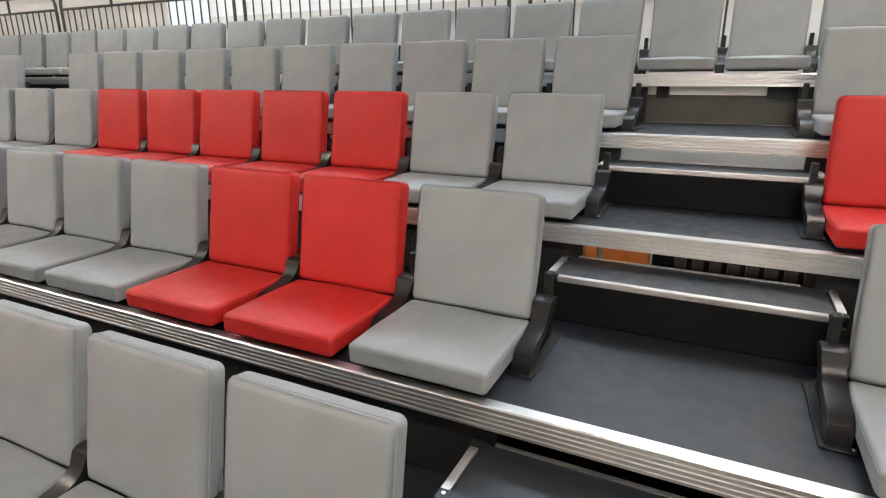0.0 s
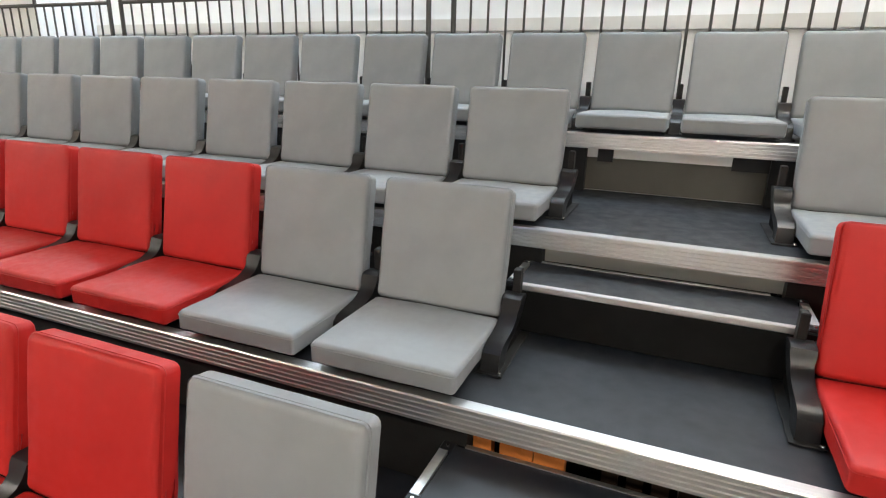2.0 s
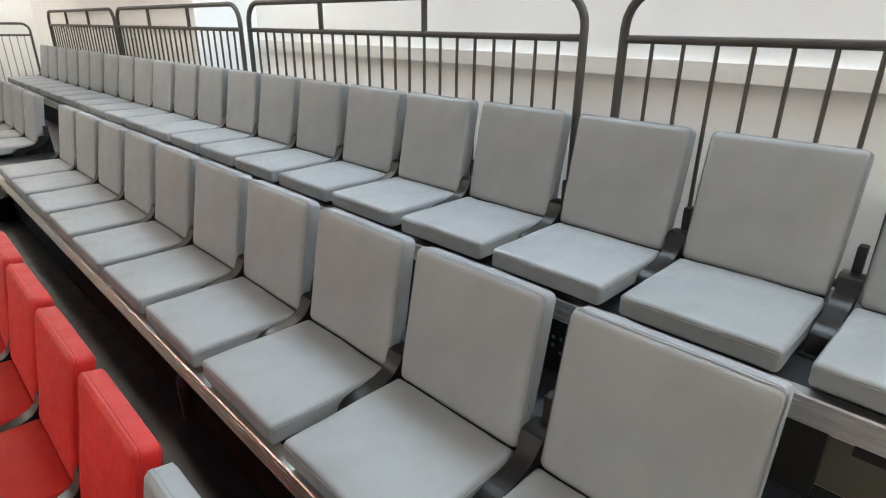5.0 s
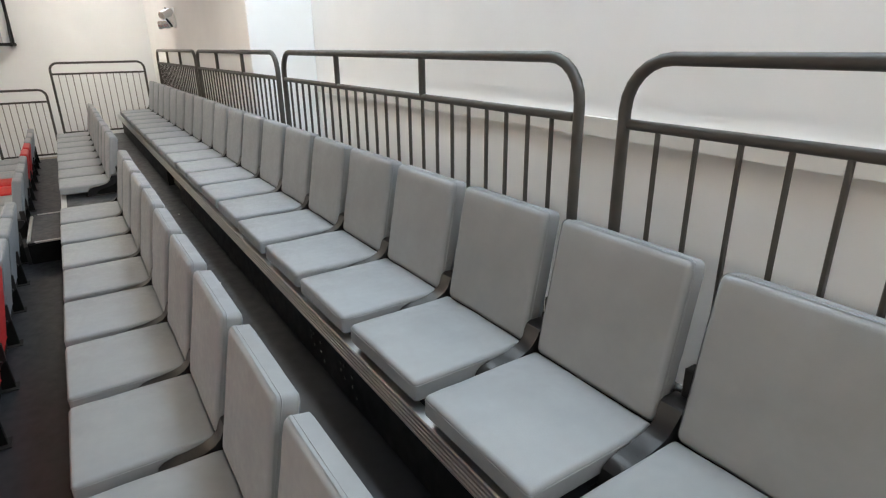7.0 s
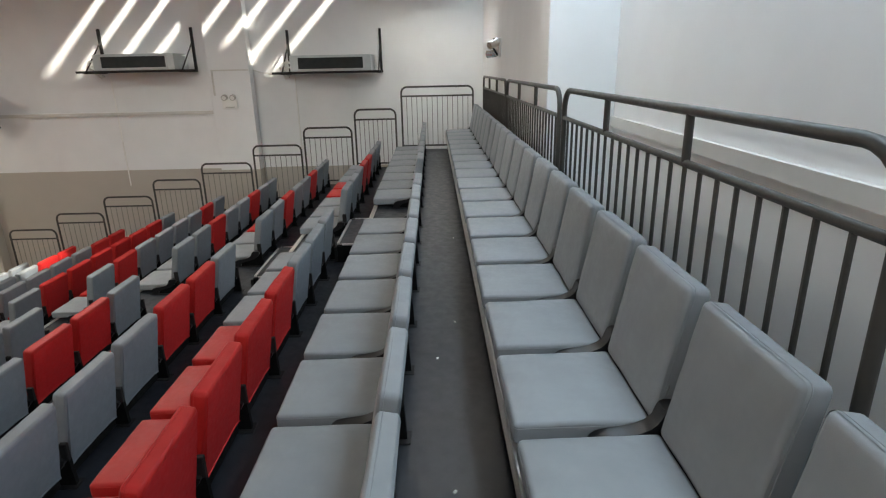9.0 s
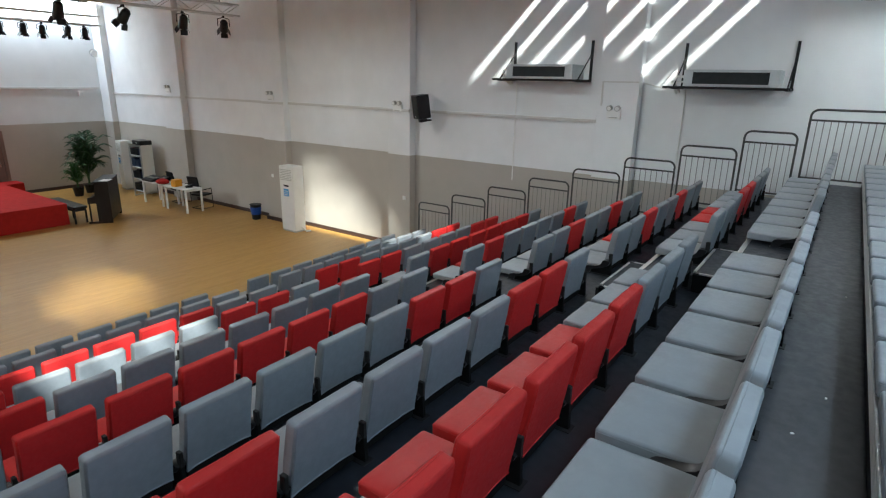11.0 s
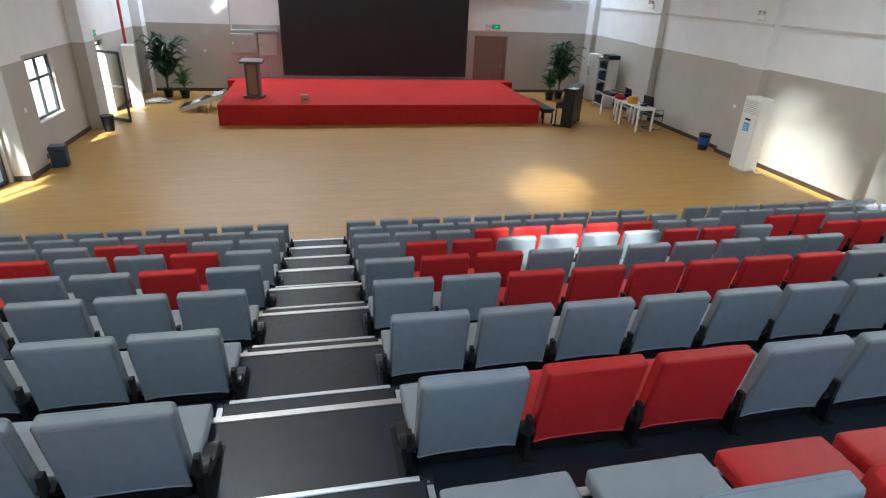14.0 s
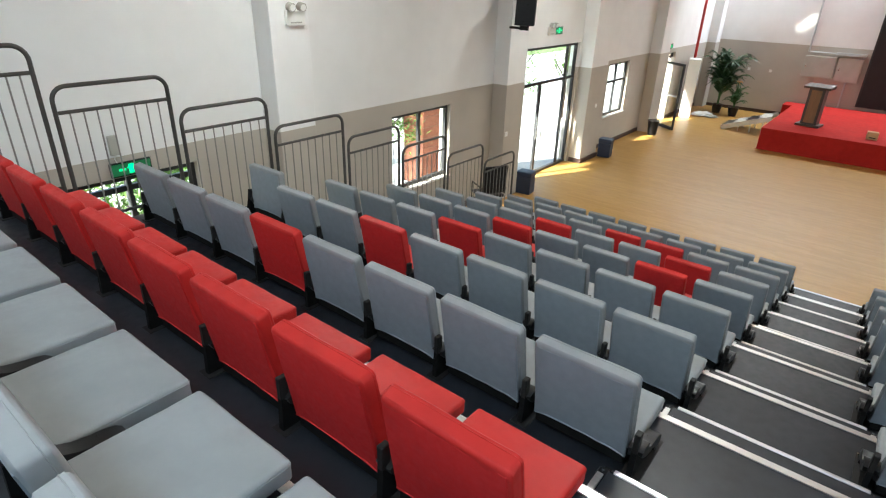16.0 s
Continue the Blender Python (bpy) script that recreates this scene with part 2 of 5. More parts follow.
def thing(name, label, category, at=None, group="", kind="", bm=None, mat=None, smooth=False):
    ob = new(name, as_mesh(name, bm, mat, smooth) if bm else None)
    if at is not None:
        ob.matrix_basis = at
    return tagged(ob, label, category, group, kind)


# ---------------------------------------------------------------- hall
T = 0.24


def wall_run(name, axis, face, out, a0, a1, openings, label, top=7.2, mat=WALL):
    """A wall along an axis with rectangular openings (a, b, z0, z1); its inner face at `face`, its body towards `out`."""
    bm = bmesh.new()
    cuts = sorted({a0, a1, *(o[0] for o in openings), *(o[1] for o in openings)})
    lo, hi = sorted((face, face + out * T))
    for p, q in zip(cuts, cuts[1:]):
        mid = (p + q) / 2
        zs, spans = 0.0, []
        for o in sorted((o for o in openings if o[0] < mid < o[1]), key=lambda o: o[2]):
            spans.append((zs, o[2]))
            zs = o[3]
        spans.append((zs, top))
        for z0, z1 in spans:
            if z1 - z0 > 0.001:
                if axis == "y":
                    span(lo, hi, p, q, z0, z1, bm=bm)
                else:
                    span(p, q, lo, hi, z0, z1, bm=bm)
    return thing(name, label, "wall", kind="structure", bm=bm, mat=mat)


floor = thing("floor", "honey-coloured strip wood-look vinyl floor, softly shining", "floor", kind="structure",
              bm=span(X_W - T, X_E + T, Y_S - T, Y_N + T, -0.2, 0.0), mat=FLOOR)

DOOR_A = (-3.73, -1.37, 0.0, 2.82)       # double glass door by the bank
WIN_A = (1.07, 2.55, 0.80, 2.06)         # window beside the bank
WIN_B = (-6.90, -5.55, 0.83, 2.18)
DOOR_B = (-10.65, -9.3, 0.0, 2.15)
DOOR_C = (5.8, 7.3, 0.0, 2.05)           # door under the bank
wall_run("wall_east", "y", X_E, 1, Y_S, Y_N, [DOOR_A, WIN_A, WIN_B, DOOR_B, DOOR_C], "white wall with beige lower part, doors and windows", mat=WALL_E)
wall_run("wall_west", "y", X_W, -1, Y_S, Y_N, [], "white wall with beige lower part")
wall_run("wall_stage", "x", Y_S, -1, X_W - T, X_E + T, [(-7.70, -6.37, 0.0, 2.2)], "white wall with beige lower part behind the stage")
wall_run("wall_back", "x", Y_N, 1, X_W - T, X_E + T, [], "plain white wall behind the top row")


def pillar(x0, x1, y0, y1):
    thing("pillar", "square wall pillar, white above and beige below", "pillar", kind="structure",
          bm=span(x0, x1, y0, y1, 0.0, 7.0, bevel=0.006, segments=1), mat=WALL_E if x0 > 5 else WALL)


for y0, y1 in ((-4.90, -3.95), (-0.16, 0.52), (5.00, 5.73), (-10.1, -9.0), (-14.4, -13.8)):
    pillar(X_W + 0.001, X_W + 0.22, y0, y1)
for y0, y1 in ((-4.70, -3.80), (-0.85, -0.22), (-9.05, -8.3), (4.30, 4.85), (-14.4, -13.9)):
    pillar(X_E - 0.32, X_E - 0.001, y0, y1)
pillar(X_W + 0.001, -5.32, 9.89, Y_N - 0.001)
pillar(1.2, 1.9, 10.15, Y_N - 0.001)

# ceiling: sloping boards with added openings that shape the sunlight
bm = bmesh.new()


def slab(x0, x1, y0, y1):
    vs = []
    for dz in (0.0, 0.12):
        for x, y in ((x0, y0), (x1, y0), (x1, y1), (x0, y1)):
            vs.append(bm.verts.new((x, y, roof_z(y) + dz)))
    for f in ((3, 2, 1, 0), (4, 5, 6, 7), (0, 1, 5, 4), (1, 2, 6, 5), (2, 3, 7, 6), (3, 0, 4, 7)):
        bm.faces.new([vs[i] for i in f])


# Unseen openings, added and sized so the sun draws its streaks and patches.
holes = [(-11.29, -10.43, 3.80 + 0.56 * k, 3.80 + 0.56 * k + 0.25) for k in range(8)]      # slots by the west wall
holes += [(X_W, X_E, Y_S, Y_S + 0.75), (X_W, X_E, Y_N - 0.75, Y_N)]                           # strips along the end walls
for k in range(7):                                            # slots whose light falls on the foot of the west wall
    z_ = 1.76 - 0.32 * k
    x_, q = X_W + 0.45 * (6.03 - z_), k / 6
    holes.append((x_, x_ + (0.125 if k < 2 else 0.1441), 0.97 * (6.03 - z_) - 3.45, 0.97 * (6.03 - z_) - 2.10 + 1.95 * q ** 0.7))
holes += [(-7.60 + 0.36 * k, -7.38 + 0.36 * k, 6.1, 7.5) for k in range(3)]
holes += [(-1.70 + 0.42 * k, -1.44 + 0.42 * k, 6.9, 8.3) for k in range(4)]
for k, half in enumerate((0.3, 1.2, 0.7, 1.65, 1.0, 1.5, 0.6, 1.15, 0.3)):          # slits added to soften the sun patch on the floor
    x_ = -3.35 + 0.23 * k
    holes.append((x_, x_ + 0.125, 3.45 + 0.45 * (x_ + 2.4) - half, 3.45 + 0.45 * (x_ + 2.4) + half))
holes += [(4.42 + 0.22 * k, 4.64 + 0.22 * k, -11.28 + 0.14 * k, -11.07 + 0.14 * k) for k in range(3)]     # one streak on the stage wall
xs = sorted({X_W - T, X_E + T, *(h[0] for h in holes), *(h[1] for h in holes)})
ys = sorted({Y_S - T, Y_N + T, *(h[2] for h in holes), *(h[3] for h in holes)})
for x0, x1 in zip(xs, xs[1:]):
    run = None
    for y0, y1 in zip(ys, ys[1:]):
        cx, cy = (x0 + x1) / 2, (y0 + y1) / 2
        if any(h[0] < cx < h[1] and h[2] < cy < h[3] for h in holes):
            if run is not None:
                slab(x0, x1, run, y0)
                run = None
        elif run is None:
            run = y0
    if run is not None:
        slab(x0, x1, run, ys[-1])
thing("ceiling", "sloping brown boarded ceiling with narrow openings added for sunlight", "ceiling", kind="structure", bm=bm, mat=CEIL)
# Unseen slab, added to cut short the sun patch inside the door.
thing("door_canopy", "unseen thin slab added outside the glass double door to block sun", "canopy", kind="structure",
      bm=span(X_E + T + 0.004, X_E + T + 0.62, -4.2, -0.6, 2.98, 3.06), mat=WALL)

# skirting
for name, b in (("baseboard", span(X_W + 0.001, X_W + 0.02, Y_S + 0.02, 0.9, 0.0, 0.11)),
                ("baseboard", span(X_E - 0.02, X_E - 0.001, -9.2, -3.81, 0.0, 0.11)),
                ("baseboard", span(X_E - 0.02, X_E - 0.001, Y_S + 0.02, -10.75, 0.0, 0.11)),
                ("baseboard", span(X_E - 0.02, X_E - 0.001, -1.27, 2.9, 0.0, 0.11)),
                ("baseboard", span(X_W + 0.02, -7.6, Y_S + 0.001, Y_S + 0.02, 0.0, 0.11)),
                ("baseboard", span(2.9, X_E - 0.02, Y_S + 0.001, Y_S + 0.02, 0.0, 0.11)),
                ("baseboard", span(X_E - 0.345, X_E - 0.02, -4.72, -3.785, 0.0, 0.11)),
                ("baseboard", span(X_W + 0.02, X_W + 0.242, -4.97, -4.03, 0.0, 0.11))):
    thing(name, "dark brown painted skirting board", "baseboard", kind="structure", bm=b, mat=BASE)

# cable trunking along the walls
TRUNK = material("trunking_plastic", (0.62, 0.61, 0.58), 0.5, vary=0.04, bump=0.03)
for b in (span(X_W + 0.001, X_W + 0.055, -13.8, 5.08, 3.39, 3.45), span(X_W + 0.221, X_W + 0.27, -4.90, -3.95, 3.39, 3.45),
          span(X_W + 0.221, X_W + 0.27, -0.16, 0.52, 3.39, 3.45), span(X_W + 0.221, X_W + 0.27, -10.1, -9.0, 3.39, 3.45),
          span(X_W + 0.3, -5.9, Y_S + 0.001, Y_S + 0.055, 3.56, 3.62), span(-5.3, X_E - 0.3, Y_N - 0.03, Y_N - 0.001, 3.63, 3.71)):
    thing("trunking", "thin white plastic cable trunking on the wall", "trunking", kind="structure", bm=b, mat=TRUNK)

# ---------------------------------------------------------------- outside
thing("ground", "pale sunlit paving outside the doors", "ground", kind="structure",
      bm=span(X_E + T + 0.001, 90, -120, 120, -0.3, -0.05),
      mat=material("paving", (0.47, 0.47, 0.46), 0.85, vary=0.1, scale=1.2, stain=0.15))
thing("ground", "green lawn outside beyond the paving", "lawn", kind="structure", bm=span(19, 80, -60, 60, -0.06, -0.02),
      mat=material("lawn", (0.10, 0.145, 0.045), 0.9, vary=0.3, scale=3))

# ---------------------------------------------------------------- seating bank
SEAT_W = 0.4335
AISLE_A, AISLE_B = (-0.4265, 0.4265), (-6.14, -5.371)
bank = thing("seating_bank", "tiered telescopic seating bank with dark decks and aluminium nosings", "bleacher")
for r in range(1, 12):
    y0, z = nose_y(r), deck_z(r)
    y1 = nose_y(r + 1) + 0.10 if r < 11 else 9.87
    part("deck", span(BANK_W, BANK_E, y0 + 0.035, y1, z - 0.045, z - 0.002), CARPET, bank)
    # ribbed aluminium nosing
    prof = [(y0 + 0.04, z + 0.003), (y0 + 0.004, z + 0.003), (y0, z - 0.001)]
    for k in range(4):
        a = z - 0.010 - 0.0145 * k
        prof += [(y0, a), (y0 + 0.004, a - 0.002), (y0 + 0.004, a - 0.005), (y0, a - 0.007)]
    prof += [(y0, z - 0.068), (y0 + 0.03, z - 0.068), (y0 + 0.03, z - 0.01), (y0 + 0.04, z - 0.01)]
    part("nosing", prism(prof, BANK_W, BANK_E), ALU, bank, "ribbed aluminium nosing")
    # beam under the nosing and the riser panels between the aisles
    for x0, x1 in ((BANK_W, AISLE_B[0] + 0.03), (AISLE_B[1] - 0.03, AISLE_A[0] + 0.03), (AISLE_A[1] - 0.03, BANK_E)):
        part("riser_beam", span(x0, x1, y0 + 0.035, y0 + 0.085, z - RISE + 0.0, z - 0.072), STEEL, bank, "black steel riser beam")
    for x0, x1 in (AISLE_A, AISLE_B):
        part("riser_panel", span(x0 - 0.1, x1 + 0.1, y0 + (0.10 if r == 11 else 0.16), y0 + (0.12 if r == 11 else 0.18), z - RISE + 0.0, z - (0.116 if r == 11 else 0.170)), PANEL if r == 11 else MATT_BLACK, bank)
# Orange blocks stand in for a lit orange surface glimpsed through the gap.
for x0, x1 in ((-0.566, -0.438), (-0.385, -0.335), (-0.311, -0.222), (-0.219, -0.14)):
    part("packing_block", span(x0, x1, nose_y(9) + 0.055, nose_y(9) + 0.09, deck_z(9) - 0.165, deck_z(9) - 0.069), ORANGE, bank, "bright orange block standing for a lit surface behind the gap")
# Black sheet added behind the slats to put shade in their gaps.
part("slat_backing", span(-0.13, 0.66, nose_y(9) + 0.102, nose_y(9) + 0.112, deck_z(9) - 0.165, deck_z(9) - 0.070), MATT_BLACK, bank)
for k in range(11):
    part("packing_slat", span(-0.05 + 0.06 * k, -0.01 + 0.06 * k, nose_y(9) + 0.075, nose_y(9) + 0.10, deck_z(9) - 0.165, deck_z(9) - 0.072), WALNUT, bank, "brown slat")
# White strips added in place of the bright wall visible through the gap.
for x0, x1 in ((-0.52, -0.345), (-0.272, 0.247)):
    part("riser_board", span(x0, x1, nose_y(11) + 0.075, nose_y(11) + 0.09, deck_z(11) - 0.118, deck_z(11) - 0.05), WPLAST, bank, "white strip standing for the bright wall behind the gap")
for x0, x1 in ((-0.345, -0.272), (0.247, 0.52)):
    part("hanger_block", span(x0, x1, nose_y(11) + 0.06, nose_y(11) + 0.095, deck_z(11) - 0.135, deck_z(11) - 0.05), STEEL, bank, "black steel block under the nosing")
# end legs and braces under the bank
for r in range(2, 12):
    for x in (BANK_W + 0.06, BANK_E - 0.06, -3.0):
        part("leg", span(x - 0.03, x + 0.03, nose_y(r) + 0.1, nose_y(r) + 0.16, 0.0, deck_z(r) - 0.05), STEEL, bank)

# half steps in the aisles
HALF = RISE / 2 + 0.028
half = tagged(new("aisle_step"), "black box step with aluminium edging in the aisle", "step", "half steps in the aisles")
HW = 0.452
part("box", span(-HW, HW, -0.275, 0.0, 0.0, HALF - 0.012, bevel=0.004, segments=1), MATT_BLACK, half)
part("tread", span(-HW + 0.03, HW - 0.03, -0.255, -0.02, HALF - 0.012, HALF - 0.004), CARPET, half)
part("front_edging", span(-HW + 0.045, HW - 0.05, -0.280, -0.258, HALF - 0.022, HALF, bevel=0.003, segments=1), ALU, half, "aluminium edging")
part("rear_edging", span(-HW + 0.06, HW - 0.10, -0.02, -0.006, HALF - 0.012, HALF - 0.001), ALU, half, "aluminium edging")
for s in (-1, 1):
    part("side_edging", span(s * (HW - 0.012) - 0.012, s * (HW - 0.012) + 0.012, -0.23, -0.05, HALF - 0.012, HALF - 0.001), ALU, half, "aluminium edging")
    for y in (-0.245, -0.03):
        part("corner_cap", span(s * (HW - 0.015) - 0.02, s * (HW - 0.015) + 0.02, y - 0.022, y + 0.022, HALF - 0.02, HALF - 0.003, bevel=0.004, segments=1), BLACK, half)
        part("screw", bm_cyl(0.006, 0.005, HALF - 0.004, HALF + 0.001, 8, (s * (HW - 0.015), y)), RIVET, half)
    part("end_bracket", span(s * (HW - 0.02) - 0.014, s * (HW - 0.02) + 0.014, -0.30, -0.276, 0.0, HALF - 0.03), STEEL, half)
first = True
for r in range(1, 11):
    for x0, x1 in (AISLE_A, AISLE_B):
        m = pose((x0 + x1) / 2, nose_y(r + 1) + 0.03, deck_z(r))
        if r < 10:
            if first:
                half.matrix_basis = m
                first = False
            else:
                copy_thing(half, m)

# ---------------------------------------------------------------- seats


def cushion(w, d, h, r, crown):
    """An upholstered slab: rounded edges and a softly crowned upper face."""
    bm = bmesh.new()
    bm_box((w, d, h), (0, 0, 0), bm=bm)
    bmesh.ops.subdivide_edges(bm, edges=bm.edges[:], cuts=6, use_grid_fill=True)
    for v in bm.verts:
        u, t = 2 * v.co.x / w, 2 * v.co.y / d
        if v.co.z > 0:
            v.co.z += crown * (1 - u * u) * (1 - t * t)
    edges = [e for e in bm.edges if e.calc_face_angle(0) > 1.0]
    bmesh.ops.bevel(bm, geom=edges, offset=r, segments=3, profile=0.5, affect="EDGES")
    return bm


LEAN = radians(10.5)
PAD_D, PAD_H, BACK_L, BACK_H = 0.392, 0.068, 0.404, 0.068


def seam(w, d, z, r=0.012):
    """A thin stitched welt round the edge of a cushion, at height z."""
    pts = []
    for cx, cy, a0 in ((1, 1, 0), (-1, 1, 90), (-1, -1, 180), (1, -1, 270)):
        for k in range(4):
            a = radians(a0 + 30 * k)
            pts.append((cx * (w / 2 - r) + r * math.cos(a), cy * (d / 2 - r) + r * math.sin(a), z))
    return tube(pts, 0.0016, 4, closed=True)


def slack(bm, depth, seed):
    """Loose, slightly puckered covers: slow waves over the upper face and short folds near the corners."""
    for v in bm.verts:
        q = Vector((v.co.x, v.co.y, seed * 3.7))
        v.co.z += depth * (noise.noise(q * 7.0) * 0.8 + noise.noise(q * 19.0) * 0.35) * (1 if v.co.z > 0 else 0.3)
        v.co.x += depth * 0.5 * noise.noise(Vector((v.co.y * 9, v.co.z * 9, seed)))
        v.co.y += depth * 0.5 * noise.noise(Vector((v.co.x * 9, v.co.z * 9, seed + 5)))


def seat_meshes(seed):
    pad = cushion(SEAT_W + 0.006, PAD_D, PAD_H, 0.014, 0.010)
    slack(pad, 0.0042, seed)
    back = cushion(SEAT_W, BACK_L, BACK_H, 0.019, 0.006)
    slack(back, 0.0036, seed + 11)
    for v in back.verts:
        q = v.co.y / BACK_L + 0.5                       # 0 at the top, 1 at the lower edge
        if v.co.z < 0:
            v.co.z += 0.022 * max(0.0, q - 0.55) / 0.45
    # the loose rear cover, its lower corners pulled down to points
    cover = bm_box((SEAT_W * 0.955, 0.385, 0.012), (0, 0.0105, -0.0285))
    bmesh.ops.subdivide_edges(cover, edges=cover.edges[:], cuts=6, use_grid_fill=True)
    for v in cover.verts:
        q = (v.co.y + 0.182) / 0.385
        u = abs(2 * v.co.x / SEAT_W)
        v.co.x *= 1.0 + 0.020 * q ** 4
        v.co.y += 0.016 * u ** 4 * q ** 5
        v.co.z -= 0.006 * q
        if v.co.z < -0.0285 - 0.006 * q:
            v.co.z -= 0.004 * math.sin(3.14 * q) * (1 - u * u) + 0.0022 * noise.noise(Vector((v.co.x * 12, v.co.y * 12, seed * 2.1))) \
                + 0.0016 * math.sin(v.co.x * 58 + seed) * q ** 3
    bmesh.ops.bevel(cover, geom=[e for e in cover.edges if e.calc_face_angle(0) > 1.0], offset=0.0025, segments=2, affect="EDGES")
    hem = tube([(SEAT_W * 0.485 * (k / 4 - 1), 0.194 + 0.016 * abs(k / 4 - 1) ** 4, -0.040) for k in range(9)], 0.0042, 5)
    return [as_mesh(nm, b, mt, sm) for nm, b, mt, sm in (
        ("seat_pad", pad, GREY, 50), ("backrest", back, GREY, 50), ("rear_cover", cover, GREY_BACK, 60), ("hem", hem, GREY_BACK, 60),
        ("piping", seam(SEAT_W + 0.006, PAD_D, PAD_H / 2 - 0.014, 0.014), GREY, 60), ("piping", seam(SEAT_W, BACK_L, BACK_H / 2 - 0.019, 0.018), GREY, 60))]


def bracket_meshes():
    """The black moulded bracket between two seats: an S-curved nose and a flared head."""
    prof = [(0.204, 0.0), (0.206, 0.034), (0.214, 0.056), (0.232, 0.070), (0.262, 0.077), (0.300, 0.081), (0.340, 0.089), (0.370, 0.102),
            (0.388, 0.120), (0.396, 0.140), (0.404, 0.156), (0.418, 0.162), (0.462, 0.160), (0.478, 0.150),
            (0.466, 0.122), (0.444, 0.098), (0.410, 0.078), (0.362, 0.062), (0.312, 0.050), (0.280, 0.034), (0.268, 0.0)]
    brk = prism(prof, -0.027, 0.027)
    for v in brk.verts:
        if v.co.z > 0.13:
            v.co.x *= 1.14
    bmesh.ops.bevel(brk, geom=[e for e in brk.edges if e.calc_face_angle(0) > 1.2], offset=0.005, segments=2, affect="EDGES")
    web = prism([(0.262, 0.0), (0.275, 0.036), (0.320, 0.054), (0.420, 0.084), (0.470, 0.130), (0.490, 0.150), (0.498, 0.0)], -0.012, 0.012)
    foot = span(-0.040, 0.040, 0.188, 0.512, 0.0, 0.005, bevel=0.0015, segments=1)
    upright = span(-0.012, 0.012, 0.455, 0.492, 0.14, 0.235, bevel=0.003, segments=1)
    bolt_ = bm_cyl(0.0065, 0.0055, 0.005, 0.010, 8, (0.032, 0.200))
    return [as_mesh(nm, b, mt, sm) for nm, b, mt, sm in (
        ("bracket", brk, BLACK, 30), ("web", web, MATT_BLACK, False), ("foot_plate", foot, STEEL, False), ("upright", upright, STEEL, False), ("bolt", bolt_, RIVET, False))]


VARIANTS = 4
GREY_SETS = [seat_meshes(k) for k in range(VARIANTS)]
RED_SETS = [[m.copy() for m in some] for some in GREY_SETS]
for some in RED_SETS:
    for m, mt in zip(some, (RED, RED, RED_BACK, RED_BACK, RED, RED)):
        m.materials.clear()
        m.materials.append(mt)
BRK, WEB, FOOT, UPRIGHT, BRK_BOLT = bracket_meshes()
PAN = as_mesh("hinge_pan", span(-SEAT_W / 2 + 0.012, SEAT_W / 2 - 0.012, 0.396, 0.450, 0.020, 0.104, bevel=0.004, segments=1), MATT_BLACK)
PAD_AT = pose(0, 0.002 + PAD_D / 2, 0.059, 0.3, 0, 0)
# backrest frame: its y runs down the back, its z points forward
top_front = Vector((0, 0.457, 0.490))
down = Vector((0, -math.sin(LEAN), -math.cos(LEAN)))
fwd = Vector((0, -math.cos(LEAN), math.sin(LEAN)))
side = down.cross(fwd)
centre = top_front + down * (BACK_L / 2) - fwd * (BACK_H / 2)
BACK_AT = Matrix((
    (side.x, down.x, fwd.x, centre.x), (side.y, down.y, fwd.y, centre.y), (side.z, down.z, fwd.z, centre.z), (0, 0, 0, 1)))


def make_seat(red, extra, variant, group):
    seat = tagged(new("auditorium_seat"), "", "seat", group)
    pm, bk, cv, hm, welt_p, welt_b = (RED_SETS if red else GREY_SETS)[variant]
    tagged(seat, "low red vinyl-covered seat with backrest on a deck" if red else "low grey vinyl-covered seat with backrest on a deck")
    p = part("seat_pad", pm, None, seat, at=PAD_AT)
    part("piping", welt_p, None, p)
    part("hinge_pan", PAN, None, seat, "black pan under the backrest")
    b = part("backrest", bk, None, seat, at=BACK_AT)
    part("piping", welt_b, None, b)
    part("rear_cover", cv, None, b)
    part("hem", hm, None, b)
    for s in ((-1, 1) if extra else (-1,)):
        q = part("bracket", BRK, None, seat, "black moulded bracket", at=pose(s * 0.25, 0, 0))
        part("web", WEB, None, q)
        part("foot_plate", FOOT, None, q)
        part("upright", UPRIGHT, None, q)
        part("bolt", BRK_BOLT, None, q)
    return seat


RED_MID = {3: (4, 5, 6, 7, 8), 4: (2, 3, 8, 9), 5: (2, 3), 6: (3, 4, 5, 6, 7, 8), 7: (8, 9), 8: (2, 3, 8, 9), 9: (3, 4, 5, 6, 7)}
RED_EAST = {3: (3, 4), 4: (2, 5), 5: (2, 5), 6: (5,), 7: (5,), 8: (5,), 9: (1, 2, 3, 4, 5, 6, 7, 8)}
RED_WEST = {3: (1, 2, 7, 8), 4: (1, 2, 7, 8), 5: (2, 3, 4, 5, 6, 7), 6: (2, 7), 7: (3, 6), 8: (3, 6), 9: (4, 5)}
protos = {}
seat_rng = random.Random(21)


def put_seat(x, r, red, extra, wide=1.0, tip=0.0):
    key = (red, extra, seat_rng.randrange(VARIANTS))
    m = pose(x + seat_rng.uniform(-0.003, 0.003), nose_y(r) + seat_rng.uniform(-0.003, 0.003), deck_z(r), tip, 0, seat_rng.uniform(-0.5, 0.5)) @ Matrix.Diagonal((wide, 1, 1, 1))
    if key not in protos:
        protos[key] = make_seat(*key, "seats of the bank")
        protos[key].matrix_basis = m
        return
    copy_thing(protos[key], m)


